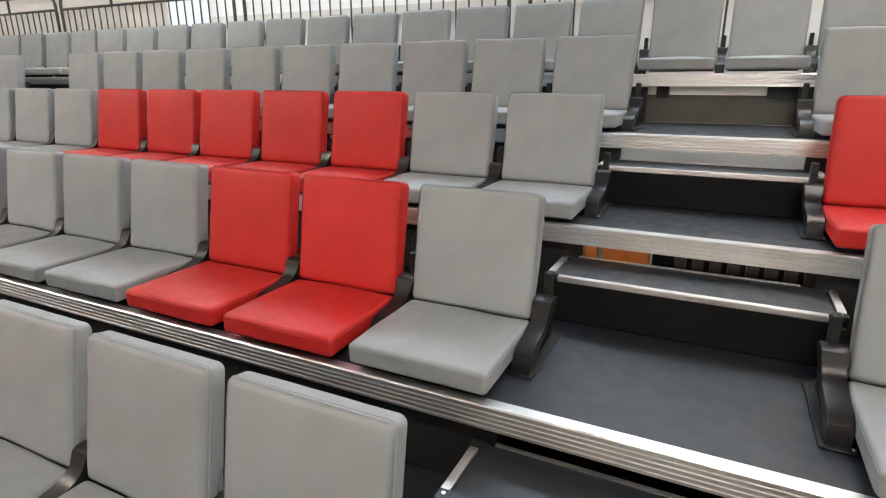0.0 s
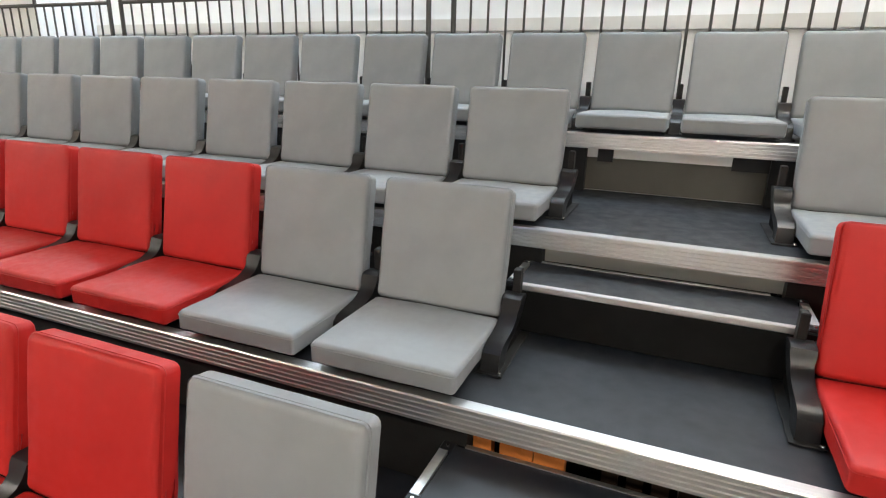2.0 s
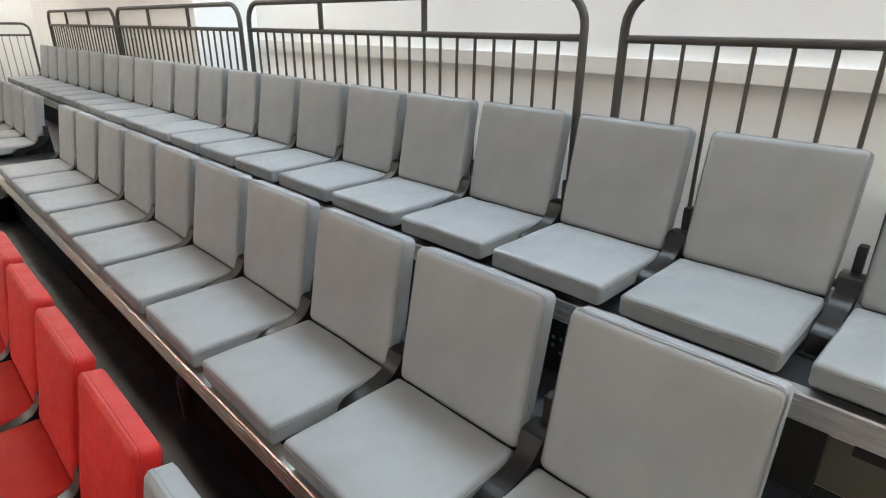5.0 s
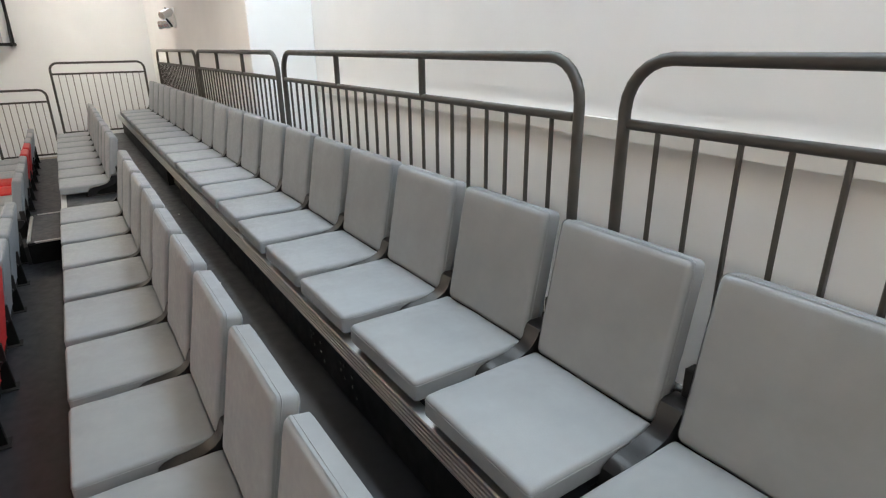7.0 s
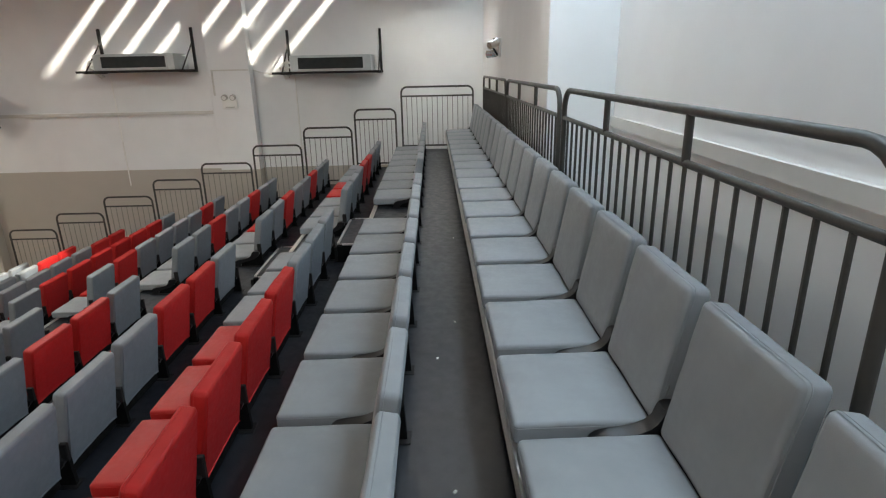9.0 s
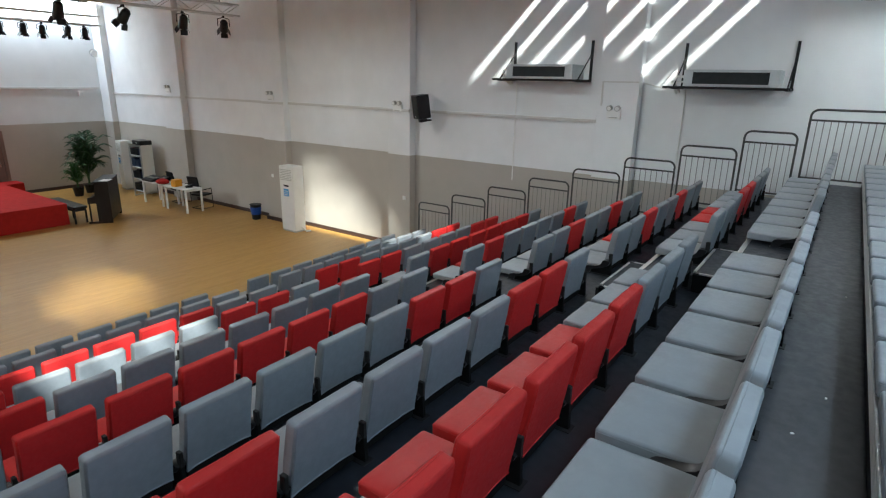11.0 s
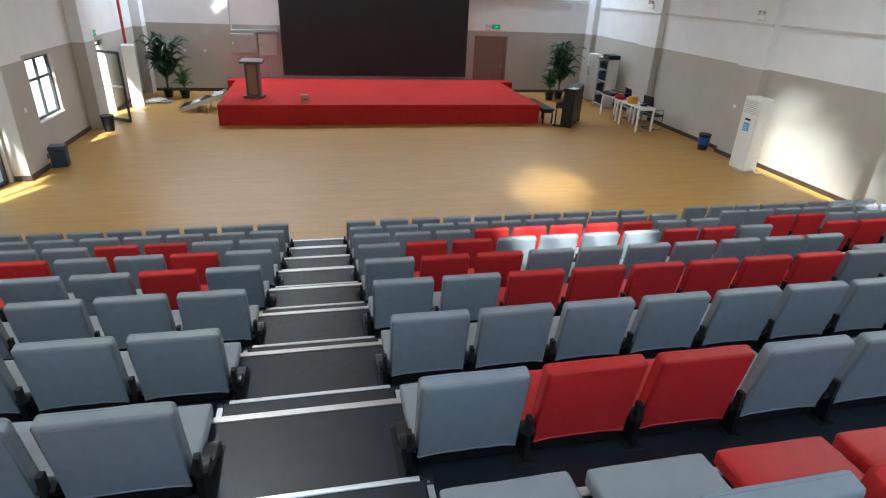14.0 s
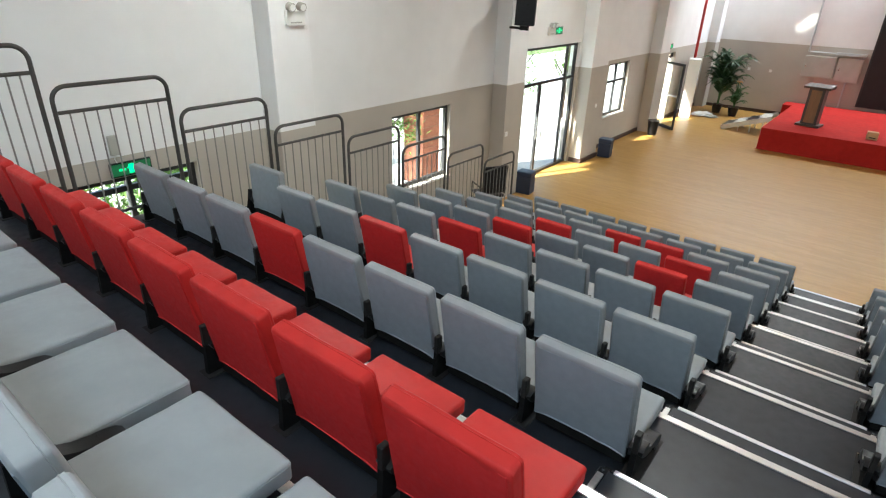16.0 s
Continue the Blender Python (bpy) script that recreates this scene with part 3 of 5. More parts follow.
for r in range(1, 11):
    for k in range(1, 11):
        put_seat(AISLE_A[0] - 0.5 * (k - 1) - SEAT_W / 2, r, k in RED_MID.get(r, ()), k == 1)
    for k in range(8, 0, -1):
        put_seat(AISLE_A[1] + 0.5 * (k - 1) + SEAT_W / 2, r, k in RED_EAST.get(r, ()), k == 8, tip=9.0 if (r, k) == (7, 8) else 0.0)
    for k in range(1, 9):
        put_seat(AISLE_B[0] - 0.5 * (k - 1) - SEAT_W / 2, r, k in RED_WEST.get(r, ()), k == 1)
for k in range(-9, 21):
    put_seat(-0.048 - 0.4716 * k - SEAT_W * 0.94 / 2, 11, False, k == -9, 0.94)

# ---------------------------------------------------------------- rails


def arch(w, h, mid, rad, r_post, bars, r_bar, stubs=0, low=0.06):
    """A rail panel in the x-z plane, standing on z = 0, w wide: parts by name."""
    pts = [(0, 0, 0), (0, 0, h - rad)]
    for k in range(1, 7):
        a = math.pi * k / 12
        pts.append((rad - rad * math.cos(a), 0, h - rad + rad * math.sin(a)))
    pts.append((w - rad, 0, h))
    for k in range(1, 7):
        a = math.pi * k / 12
        pts.append((w - rad + rad * math.sin(a), 0, h - rad + rad * math.cos(a)))
    pts.append((w, 0, 0))
    out = [("hoop", tube(pts, r_post, 10)), ("mid_rail", tube([(r_post, 0, mid), (w - r_post, 0, mid)], r_post * 0.85, 8)),
           ("low_rail", tube([(r_post, 0, low), (w - r_post, 0, low)], r_post * 0.85, 8))]
    for k in range(bars):
        x = w * (k + 1) / (bars + 1)
        out.append(("bar", tube([(x, 0, low), (x, 0, mid)], r_bar, 6)))
    for k in range(stubs):
        x = w * (k + 1) / (stubs + 1)
        out.append(("stub", tube([(x, 0, mid), (x, 0, h)], r_post * 0.9, 8)))
    return out


def rail_panel(w, h, mid, rad, r_post, bars, r_bar, stubs, at, label, group):
    ob = tagged(new("guard_rail"), label, "railing", group)
    ob.matrix_basis = at
    for nm, b in arch(w, h, mid, rad, r_post, bars, r_bar, stubs):
        part(nm, b, BAR if nm == "bar" and not stubs else RAIL, ob, smooth=60)
    return ob


# along the back of the top row
for x0, x1 in ((-9.80, -7.02), (-6.92, -4.27), (-4.14, -1.51), (-1.345, 1.285), (1.45, 4.08)):
    rail_panel(x1 - x0, 0.907, 0.741, 0.13, 0.0165, 23, 0.0075, 2, pose(x0, 9.77, deck_z(11)), "dark grey tubular guard rail with slim bars", "back rails")
# stepping down both ends
for x, h, push, wide, tall in ((BANK_W - 0.02, 0.972, 0.06, 1.21, 1.035), (BANK_E + 0.02, 1.055, 0.05, 1.30, 1.09)):
    for r in range(2, 10):
        rail_panel(nose_y(r + 1) - nose_y(r) - 0.07, h, h * 0.83, 0.10, 0.016, 8, 0.006, 0, pose(x, nose_y(r) + push, deck_z(r), 0, 0, 90),
                   "dark grey tubular end rail with slim bars", "end rails")
    rail_panel(wide, tall, tall - 0.15, 0.10, 0.016, 13, 0.006, 0, pose(x, nose_y(10) + 0.04 + push, deck_z(10), 0, 0, 90),
               "tall dark grey tubular end rail with slim bars", "end rails")

# ---------------------------------------------------------------- stage end
stage = thing("stage", "low stage covered in bright red carpet", "stage")
part("platform", span(-7.15, 2.79, -13.7, -8.69, 0.0, 0.59, bevel=0.012), STAGE, stage)
part("apron", span(-7.85, 3.15, -14.38, -13.7, 0.0, 0.50, bevel=0.012), STAGE, stage)
part("carpet_lap", span(-7.17, 2.83, -8.69, -8.650, 0.0, 0.007, bevel=0.002, segments=1), STAGE, stage, "loose carpet edge on the floor")
screen = thing("video_wall", "large matt black video wall above the stage", "screen")
part("panel", span(-5.95, 1.10, Y_S + 0.02, Y_S + 0.22, 0.66, 5.0), SCREEN, screen)
part("frame", span(-6.00, 1.15, Y_S + 0.001, Y_S + 0.16, 0.62, 5.05), FRAME, screen)
d = tagged(new("door_stage"), "closed brown wooden door in a brown frame", "door", kind="structure")
part("leaf", span(-7.62, -6.45, Y_S - 0.06, Y_S - 0.02, 0.01, 2.12), DOORW, d)
for x0, x1, z0, z1 in ((-7.72, -7.62, 0, 2.2), (-6.45, -6.35, 0, 2.2), (-7.62, -6.45, 2.12, 2.2)):
    part("frame", span(x0, x1, Y_S - 0.10, Y_S + 0.03, z0, z1), DOORW, d)
part("handle", span(-7.52, -7.49, Y_S - 0.02, Y_S + 0.03, 0.98, 1.14, bevel=0.006), RIVET, d, "steel handle")

# ---------------------------------------------------------------- lamps

# Only one north-west dome is known; the rest are added to light the hall.
pend = [(x, y) for y in (-1.5, 4.9, 8.9) for x in (-10.15 if y > 8 else -7.6, -4.9, 0.9, 4.2)]


def pendant(x, y):
    z = roof_z(y) - 0.62
    ob = thing("pendant_lamp", "black dome pendant lamp, lit, one of an assumed ceiling grid", "lamp", pose(x, y, z), group="pendant lamps")
    prof = [(0.05, 0.24), (0.06, 0.16), (0.13, 0.13), (0.19, 0.08), (0.21, 0.0)]
    bm = bmesh.new()
    rings = [[bm.verts.new((r * math.cos(k * math.pi / 10), r * math.sin(k * math.pi / 10), h)) for k in range(20)] for r, h in prof]
    for a, c in zip(rings, rings[1:]):
        for k in range(20):
            bm.faces.new((a[k], a[(k + 1) % 20], c[(k + 1) % 20], c[k]))
    bm.faces.new(rings[0])
    part("shade", bm, BLACK, ob, smooth=50)
    part("diffuser", bm_cyl(0.19, 0.19, 0.01, 0.03, 20), LIT, ob, "glowing white diffuser")
    part("cord", tube([(0, 0, 0.23), (0, 0, 0.66)], 0.008, 6), BLACK, ob)
    lamp("pendant_light", "AREA", pose(x, y, z - 0.02), {-1.5: 10.0, 4.9: 9.0, 8.9: 1.2}[y] * (1.6 if x < -7 else 1.0), (1.0, 0.94, 0.86), size=0.36)


LIT = glowing("lamp_diffuser", (1.0, 0.95, 0.88), 6.0)
for x, y in pend:
    pendant(x, y)

# strip over the back wall: a self-glowing milky panel and area lamp, added as skylight
MILKY = glowing("milky_glow", (0.80, 0.90, 1.0), 0.7)
thing("roof_light", "added milky glowing strip above the back wall", "roof light", kind="structure",
      bm=span(X_W, X_E, Y_N - 0.75, Y_N, roof_z(Y_N) + 0.06, roof_z(Y_N) + 0.10), mat=MILKY)
lamp("north_fill", "AREA", pose(-5.2, Y_N - 0.375, roof_z(Y_N) - 0.02, 10, 0, 0), 20.0, (0.66, 0.83, 1.0), size=11.5, size_y=0.7)
# Unseen area lamps added to brighten the stage wall, stronger to the east.
lamp("south_fill", "AREA", pose(-5.9, Y_S + 0.375, roof_z(Y_S) + 0.0, -8, 0, 0), 70.0, (0.92, 0.96, 1.0), size=9.6, size_y=0.7)
lamp("south_fill", "AREA", pose(2.4, Y_S + 0.375, roof_z(Y_S) + 0.0, -8, 0, 0), 82.0, (0.96, 0.97, 1.0), size=6.8, size_y=0.7)

# ---------------------------------------------------------------- east doors and windows


def glazed(name, label, y0, y1, z0, z1, mull_y, mull_z, w=0.055, category="window", x=X_E + 0.10):
    ob = tagged(new(name), label, category, kind="structure")
    d0, d1 = x - 0.03, x + 0.03
    for a, c, e, f in ((y0, y1, z0, z0 + w), (y0, y1, z1 - w, z1), (y0, y0 + w, z0 + w, z1 - w), (y1 - w, y1, z0 + w, z1 - w)):
        part("window_frame", span(d0, d1, a, c, e, f), FRAME, ob)
    ys_ = [y0 + w, *mull_y, y1 - w]
    zs_ = [z0 + w, *mull_z, z1 - w]
    for m in mull_y:
        part("mullion", span(d0 + 0.004, d1 - 0.004, m - w / 2, m + w / 2, z0 + w, z1 - w), FRAME, ob)
    for m in mull_z:
        part("transom", span(d0 + 0.008, d1 - 0.008, y0 + w, y1 - w, m - w / 2, m + w / 2), FRAME, ob)
    for a, c in zip(ys_, ys_[1:]):
        for e, f in zip(zs_, zs_[1:]):
            g = part("pane", span(x - 0.003, x + 0.003, a, c, e, f), GLASS, ob)
            g.visible_shadow = False
    return ob


dA = glazed("door_1", "double glass door in a dark frame with a fanlight", *DOOR_A, (-3.30,), (2.06,), 0.06, "door")
part("mullion", span(X_E + 0.074, X_E + 0.126, -2.235, -2.155, 0.06, 2.03), FRAME, dA)
for y in (-2.30, -2.09):
    part("door_handle", tube([(X_E + 0.02, y, 0.85), (X_E + 0.02, y, 1.35)], 0.014, 8), RIVET, dA, "long steel pull handle")
glazed("window_1", "two-light window in a dark frame", *WIN_A, (1.81,), ())
glazed("window_2", "two-light window in a dark frame", *WIN_B, (-6.225,), (1.70,))
for w_ in (WIN_A, WIN_B):
    thing("window_sill", "white painted window sill", "sill", kind="structure", bm=span(X_E - 0.03, X_E + 0.06, w_[0] - 0.02, w_[1] + 0.02, w_[2] - 0.04, w_[2] - 0.002, bevel=0.004), mat=WHITE)
glazed("door_2", "dark-framed side of an open glass door", DOOR_B[0], DOOR_B[1], 1.98, DOOR_B[3], (), (), 0.04, "door")
dB = tagged(new("door_leaf"), "open glass door leaf in a black frame", "door")
dB.matrix_basis = pose(X_E - 0.03, -9.60, 0, 0, 0, 148)
for a, c, e, f in ((0, 0.95, 0.01, 0.10), (0, 0.95, 1.90, 1.97), (0, 0.06, 0.10, 1.90), (0.89, 0.95, 0.10, 1.90)):
    part("frame", span(a, c, -0.02, 0.02, e, f), FRAME, dB)
g = part("pane", span(0.06, 0.89, -0.003, 0.003, 0.10, 1.90), GLASS, dB)
g.visible_shadow = False
part("push_bar", span(0.06, 0.89, -0.018, 0.018, 0.98, 1.03, bevel=0.004, segments=1), ALU, dB, "pale metal push bar")
part("handle", tube([(0.84, 0.05, 0.85), (0.84, 0.05, 1.3)], 0.013, 8), RIVET, dB, "steel pull handle")
glazed("door_3", "glass door in a dark frame beneath the bank", *DOOR_C, (6.55,), (1.9,), 0.06, "door")

# outside: trees and brick piers
BRICKP = material("pier_brick", (0.20, 0.07, 0.04), 0.85, vary=0.2, scale=9)
PIER_JOINT = material("pier_joint", (0.22, 0.12, 0.085), 0.9, vary=0.15)
pier = thing("brick_pier", "square red brick pier outside the window", "pier")
part("shaft", span(7.6, 8.15, -0.57, 0.04, -0.05, 4.2, bevel=0.01), BRICKP, pier)
for k in range(18):
    part("course", span(7.592, 8.158, -0.578, 0.048, 0.10 + 0.22 * k, 0.11 + 0.22 * k), PIER_JOINT, pier)

copy_thing(pier, pose(0.35, -16.4, 0))


def leaves(bm, centre, spread, count, length, rng, up=0.3):
    for _ in range(count):
        a, e = rng.uniform(0, 2 * math.pi), rng.uniform(-0.5, 1.2)
        base = Vector(centre) + Vector((rng.gauss(0, spread[0]), rng.gauss(0, spread[1]), rng.gauss(0, spread[2])))
        d = Vector((math.cos(a) * math.cos(e), math.sin(a) * math.cos(e), math.sin(e) * 0.7 + up)).normalized()
        s = d.cross(Vector((0, 0, 1)))
        s = (s if s.length > 0.01 else Vector((1, 0, 0))).normalized()
        n = length * rng.uniform(0.6, 1.2)
        w = n * rng.uniform(0.10, 0.18)
        droop = Vector((0, 0, -n * rng.uniform(0.1, 0.35)))
        v = [bm.verts.new(q) for q in (base, base + d * n * 0.45 + s * w, base + d * n + droop, base + d * n * 0.45 - s * w)]
        bm.faces.new((v[0], v[1], v[2]))
        bm.faces.new((v[0], v[2], v[3]))


def outdoor_tree(x, y, h, seed):
    rng = random.Random(seed)
    ob = thing("garden_tree", "leafy young garden tree in sunlight", "tree", pose(x, y, -0.05))
    bm = tube([(0, 0, 0), (0.05, 0, h * 0.35), (0.0, 0.06, h * 0.7)], 0.05, 8)
    for k in range(7):
        a = k * 0.9
        tube([(0.03, 0.0, h * (0.3 + 0.05 * k)), (0.5 * math.cos(a), 0.5 * math.sin(a), h * (0.5 + 0.06 * k))], 0.018, 6, bm)
    part("trunk", bm, WALNUT, ob)
    bm = bmesh.new()
    for k in range(16):
        a = rng.uniform(0, 6.28)
        r = rng.uniform(0.1, 0.75)
        leaves(bm, (r * math.cos(a), r * math.sin(a), h * rng.uniform(0.45, 1.0)), (0.2, 0.2, 0.16), 90, 0.16, rng)
    part("crown", bm, LEAF_OUT, ob)


LEAF_OUT = material("leaf_sunlit", (0.10, 0.20, 0.03), 0.5, vary=0.4, scale=8)
for k, (x, y, h) in enumerate(((8.4, -4.6, 3.2), (8.7, -8.4, 3.4), (9.3, -0.45, 2.5), (8.9, -11.5, 3.0), (11.5, -3.6, 2.6), (10.0, 0.4, 3.0), (8.35, 0.55, 2.1),
                                (7.9, -14.6, 3.0), (8.9, -17.2, 3.4), (8.1, -12.8, 2.4), (9.8, -20.5, 3.6), (7.7, 6.1, 1.7), (8.3, 5.3, 2.0), (7.5, 5.2, 1.5))):
    outdoor_tree(x, y, h, 40 + k)
thing("equipment_box", "pale green metal cabinet standing on the paving", "cabinet", bm=span(11.0, 11.8, -5.2, -4.4, -0.05, 0.75, bevel=0.02),
      mat=material("green_metal", (0.25, 0.48, 0.36), 0.5, vary=0.1))

# ---------------------------------------------------------------- west wall machines
def air_handler(y0, y1, z):
    ob = thing("air_handler", "galvanised ducted air-conditioning unit on black wall brackets", "air conditioner", group="wall units")
    x0, x1 = X_W + 0.05, X_W + 0.62
    cy0, cy1 = y0 + 0.22, y1 - 0.12
    part("casing", span(x0, x1, cy0, cy1, z + 0.05, z + 0.31, bevel=0.008), GALV, ob)
    # Flat dark slab: the shade inside the outlet is put into its colour.
    part("outlet", span(x1 - 0.02, x1 + 0.004, cy0 + 0.14, cy1 - 0.14, z + 0.09, z + 0.27), DARK, ob, "flat dark panel standing for the shaded air outlet")
    for a, c, e, f in ((cy0 + 0.12, cy1 - 0.12, z + 0.27, z + 0.285), (cy0 + 0.12, cy1 - 0.12, z + 0.075, z + 0.09), (cy0 + 0.12, cy0 + 0.14, z + 0.075, z + 0.285), (cy1 - 0.14, cy1 - 0.12, z + 0.075, z + 0.285)):
        part("outlet_flange", span(x1, x1 + 0.014, a, c, e, f), GALV, ob)
    for y in (y0 + 0.08, y1):
        part("upright", span(X_W + 0.001, X_W + 0.045, y - 0.02, y + 0.02, z, z + 0.75), STEEL, ob)
        part("arm", span(X_W + 0.045, x1 + 0.06, y - 0.02, y + 0.02, z - 0.0, z + 0.04), STEEL, ob)
        part("tie", tube([(X_W + 0.03, y, z + 0.52), (x1, y, z + 0.04)], 0.012, 6), STEEL, ob)
    for x in (x0 + 0.1, x1 - 0.02):
        part("shelf_bar", span(x - 0.02, x + 0.02, y0 - 0.1, y1 + 0.04, z + 0.01, z + 0.048), STEEL, ob)
    part("pipe", tube([(x1 - 0.1, cy0, z + 0.2), (x1 - 0.1, y0 + 0.1, z + 0.2), (x1 - 0.12, y0 + 0.05, z + 0.1), (x0, y0 + 0.05, z - 0.05)], 0.02, 8), WPLAST, ob, "white insulated pipe")
    part("pipe", tube([(x1 - 0.18, cy0, z + 0.12), (x1 - 0.18, y0 + 0.0, z + 0.12), (x0, y0 + 0.0, z - 0.08)], 0.014, 8), WPLAST, ob, "white insulated pipe")
    part("drain", tube([(x0, y0 + 0.15, z), (X_W + 0.03, y0 + 0.15, z - 0.15), (X_W + 0.03, y0 + 0.15, DADO - 0.3)], 0.012, 6), WPLAST, ob, "white drain hose")


air_handler(3.03, 4.73, 4.13)
air_handler(6.33, 8.05, 4.05)


def speaker(x, y, z, yaw, wall, w=0.33, d=0.30, h=0.52, tilt=8, group="wall loudspeakers"):
    inv = pose(x, y, z, tilt, 0, yaw).inverted()
    ob = thing("loudspeaker", "black box loudspeaker on a swivel wall bracket", "loudspeaker", pose(x, y, z, tilt, 0, yaw), group=group)
    part("cabinet", bm_box((w, d, h), (0, 0, 0), 0.015), BLACK, ob)
    part("grille", bm_box((w - 0.04, 0.012, h - 0.05), (0, -d / 2, 0), 0.004, 1), DARK, ob, "black mesh grille")
    part("badge", bm_box((0.05, 0.006, 0.012), (0, -d / 2 - 0.008, -h / 2 + 0.06)), WPLAST, ob)
    part("bracket", span(-0.06, 0.06, -0.08, 0.08, -h / 2 - 0.08, -h / 2 + 0.004), STEEL, ob)
    low = Vector((0, 0, z - h / 2 - 0.05))
    part("wall_arm", tube([inv @ (Vector((x, y, 0)) + low), inv @ (Vector((*wall, 0)) + low)], 0.022, 8), STEEL, ob)


speaker(X_W + 0.38, 0.97, 3.54, 60, (X_W - 0.01, 0.97))
speaker(X_E - 0.60, -0.20, 3.62, -60, (X_E - 0.30, -0.20), 0.36, 0.34, 0.56, 1)
speaker(-6.42, Y_S + 0.26, 4.15, 180, (-6.42, Y_S - 0.01), 0.42, 0.36, 0.70)


def twin_lamp(x, y, z, yaw):
    ob = thing("emergency_light", "white emergency light with two round lamps on the wall", "emergency light", pose(x, y, z, 0, 0, yaw), group="emergency lights")
    part("body", span(-0.13, 0.13, -0.05, 0.0, -0.11, 0.05, bevel=0.008), WPLAST, ob)
    for s in (-1, 1):
        part("lamp_head", tube([(s * 0.075, -0.03, 0.09), (s * 0.075, -0.10, 0.08)], 0.05, 14), GRAYPL, ob, "pale grey lamp head")
        part("lens", tube([(s * 0.075, -0.10, 0.08), (s * 0.075, -0.106, 0.079)], 0.036, 14), WPLAST, ob, "frosted lens")
        part("neck", tube([(s * 0.075, -0.03, 0.03), (s * 0.075, -0.03, 0.09)], 0.012, 6), WPLAST, ob)
    part("label_bar", span(-0.08, 0.08, -0.053, -0.05, -0.09, -0.075), GRAYPL, ob)


for y, z in ((0.18, 3.50), (-4.43, 3.60), (5.33, 3.60), (-9.65, 3.66)):
    twin_lamp(X_W + 0.222, y, z, 90)
twin_lamp(X_E - 0.322, 4.52, 3.60, -90)
twin_lamp(X_E - 0.002, -2.25, 3.15, -90)
twin_lamp(-6.88, Y_S + 0.002, 2.50, 180)

# lamp on the back wall
ob = thing("wall_spotlight", "small white double spotlight on the back wall", "spotlight", pose(-8.65, 9.888, 4.36))
part("plate", span(-0.10, 0.10, -0.03, 0.0, -0.12, 0.12, bevel=0.006), WPLAST, ob)
for s in (-1, 1):
    part("lamp_head", tube([(s * 0.06, -0.04, 0.07 * s), (s * 0.14, -0.16, 0.05 * s - 0.03)], 0.05, 12), RIVET, ob, "metal lamp head")
part("arm", tube([(0, -0.03, -0.1), (0.02, -0.10, 0.0), (0, -0.08, 0.12)], 0.014, 8), BLACK, ob)


def exit_sign(x, y, z, yaw, w=0.33):
    ob = thing("exit_sign", "green lit emergency exit sign in a dark frame", "exit sign", pose(x, y, z, 0, 0, yaw), group="exit signs")
    part("housing", span(-w / 2, w / 2, -0.03, 0.0, -0.075, 0.075, bevel=0.005), BLACK, ob)
    part("face", span(-w / 2 + 0.012, w / 2 - 0.012, -0.034, -0.03, -0.062, 0.062), GREEN_D, ob)
    for a, c, e, f in ((-0.13, -0.06, -0.012, 0.012), (0.06, 0.13, -0.012, 0.012), (-0.03, 0.03, -0.05, 0.05), (-0.045, 0.045, 0.005, 0.02)):
        part("mark", span(a, c, -0.037, -0.034, e, f), GREEN, ob, "glowing green mark")


GREEN_D = glowing("exit_face", (0.01, 0.10, 0.035), 0.12)
exit_sign(-7.20, Y_S + 0.002, 2.55, 180)
exit_sign(X_E - 0.002, -2.56, 3.12, -90)
exit_sign(X_E - 0.002, 6.53, 2.14, -90, 0.42)
exit_sign(X_E - 0.002, -10.0, 2.36, -90, 0.30)
ob = thing("wall_box", "small grey electrical box on the wall above an exit sign", "junction box")
part("case", span(X_E - 0.045, X_E - 0.001, 6.61, 6.70, 2.30, 2.50, bevel=0.006), GRAYPL, ob)
part("cable", tube([(X_E - 0.02, 6.655, 2.30), (X_E - 0.02, 6.67, 2.26), (X_E - 0.02, 6.65, 2.20)], 0.006, 6), WPLAST, ob)

# ---------------------------------------------------------------- stage truss
def truss(y, z, x0, x1):
    ob = thing("lighting_truss", "aluminium lighting truss hanging below the ceiling", "truss", group="trusses")
    q = 0.14
    for dy_ in (-q, q):
        for dz_ in (-q, q):
            part("chord", tube([(x0, y + dy_, z + dz_), (x1, y + dy_, z + dz_)], 0.022, 8), ALU, ob)
    n = int((x1 - x0) / 0.45)
    bm = bmesh.new()
    for k in range(n):
        a, c = x0 + (x1 - x0) * k / n, x0 + (x1 - x0) * (k + 1) / n
        s = 1 if k % 2 else -1
        for d_ in (-q, q):
            tube([(a, y + d_, z - q * s), (c, y + d_, z + q * s)], 0.009, 5, bm)
            tube([(a, y - q * s, z + d_), (c, y + q * s, z + d_)], 0.009, 5, bm)
    part("lacing", bm, ALU, ob)
    for x in (x0 + 0.5, (x0 + x1) / 2, x1 - 0.5):
        part("hanger", tube([(x, y, z + q), (x, y, roof_z(y) + 0.02)], 0.012, 6), STEEL, ob)


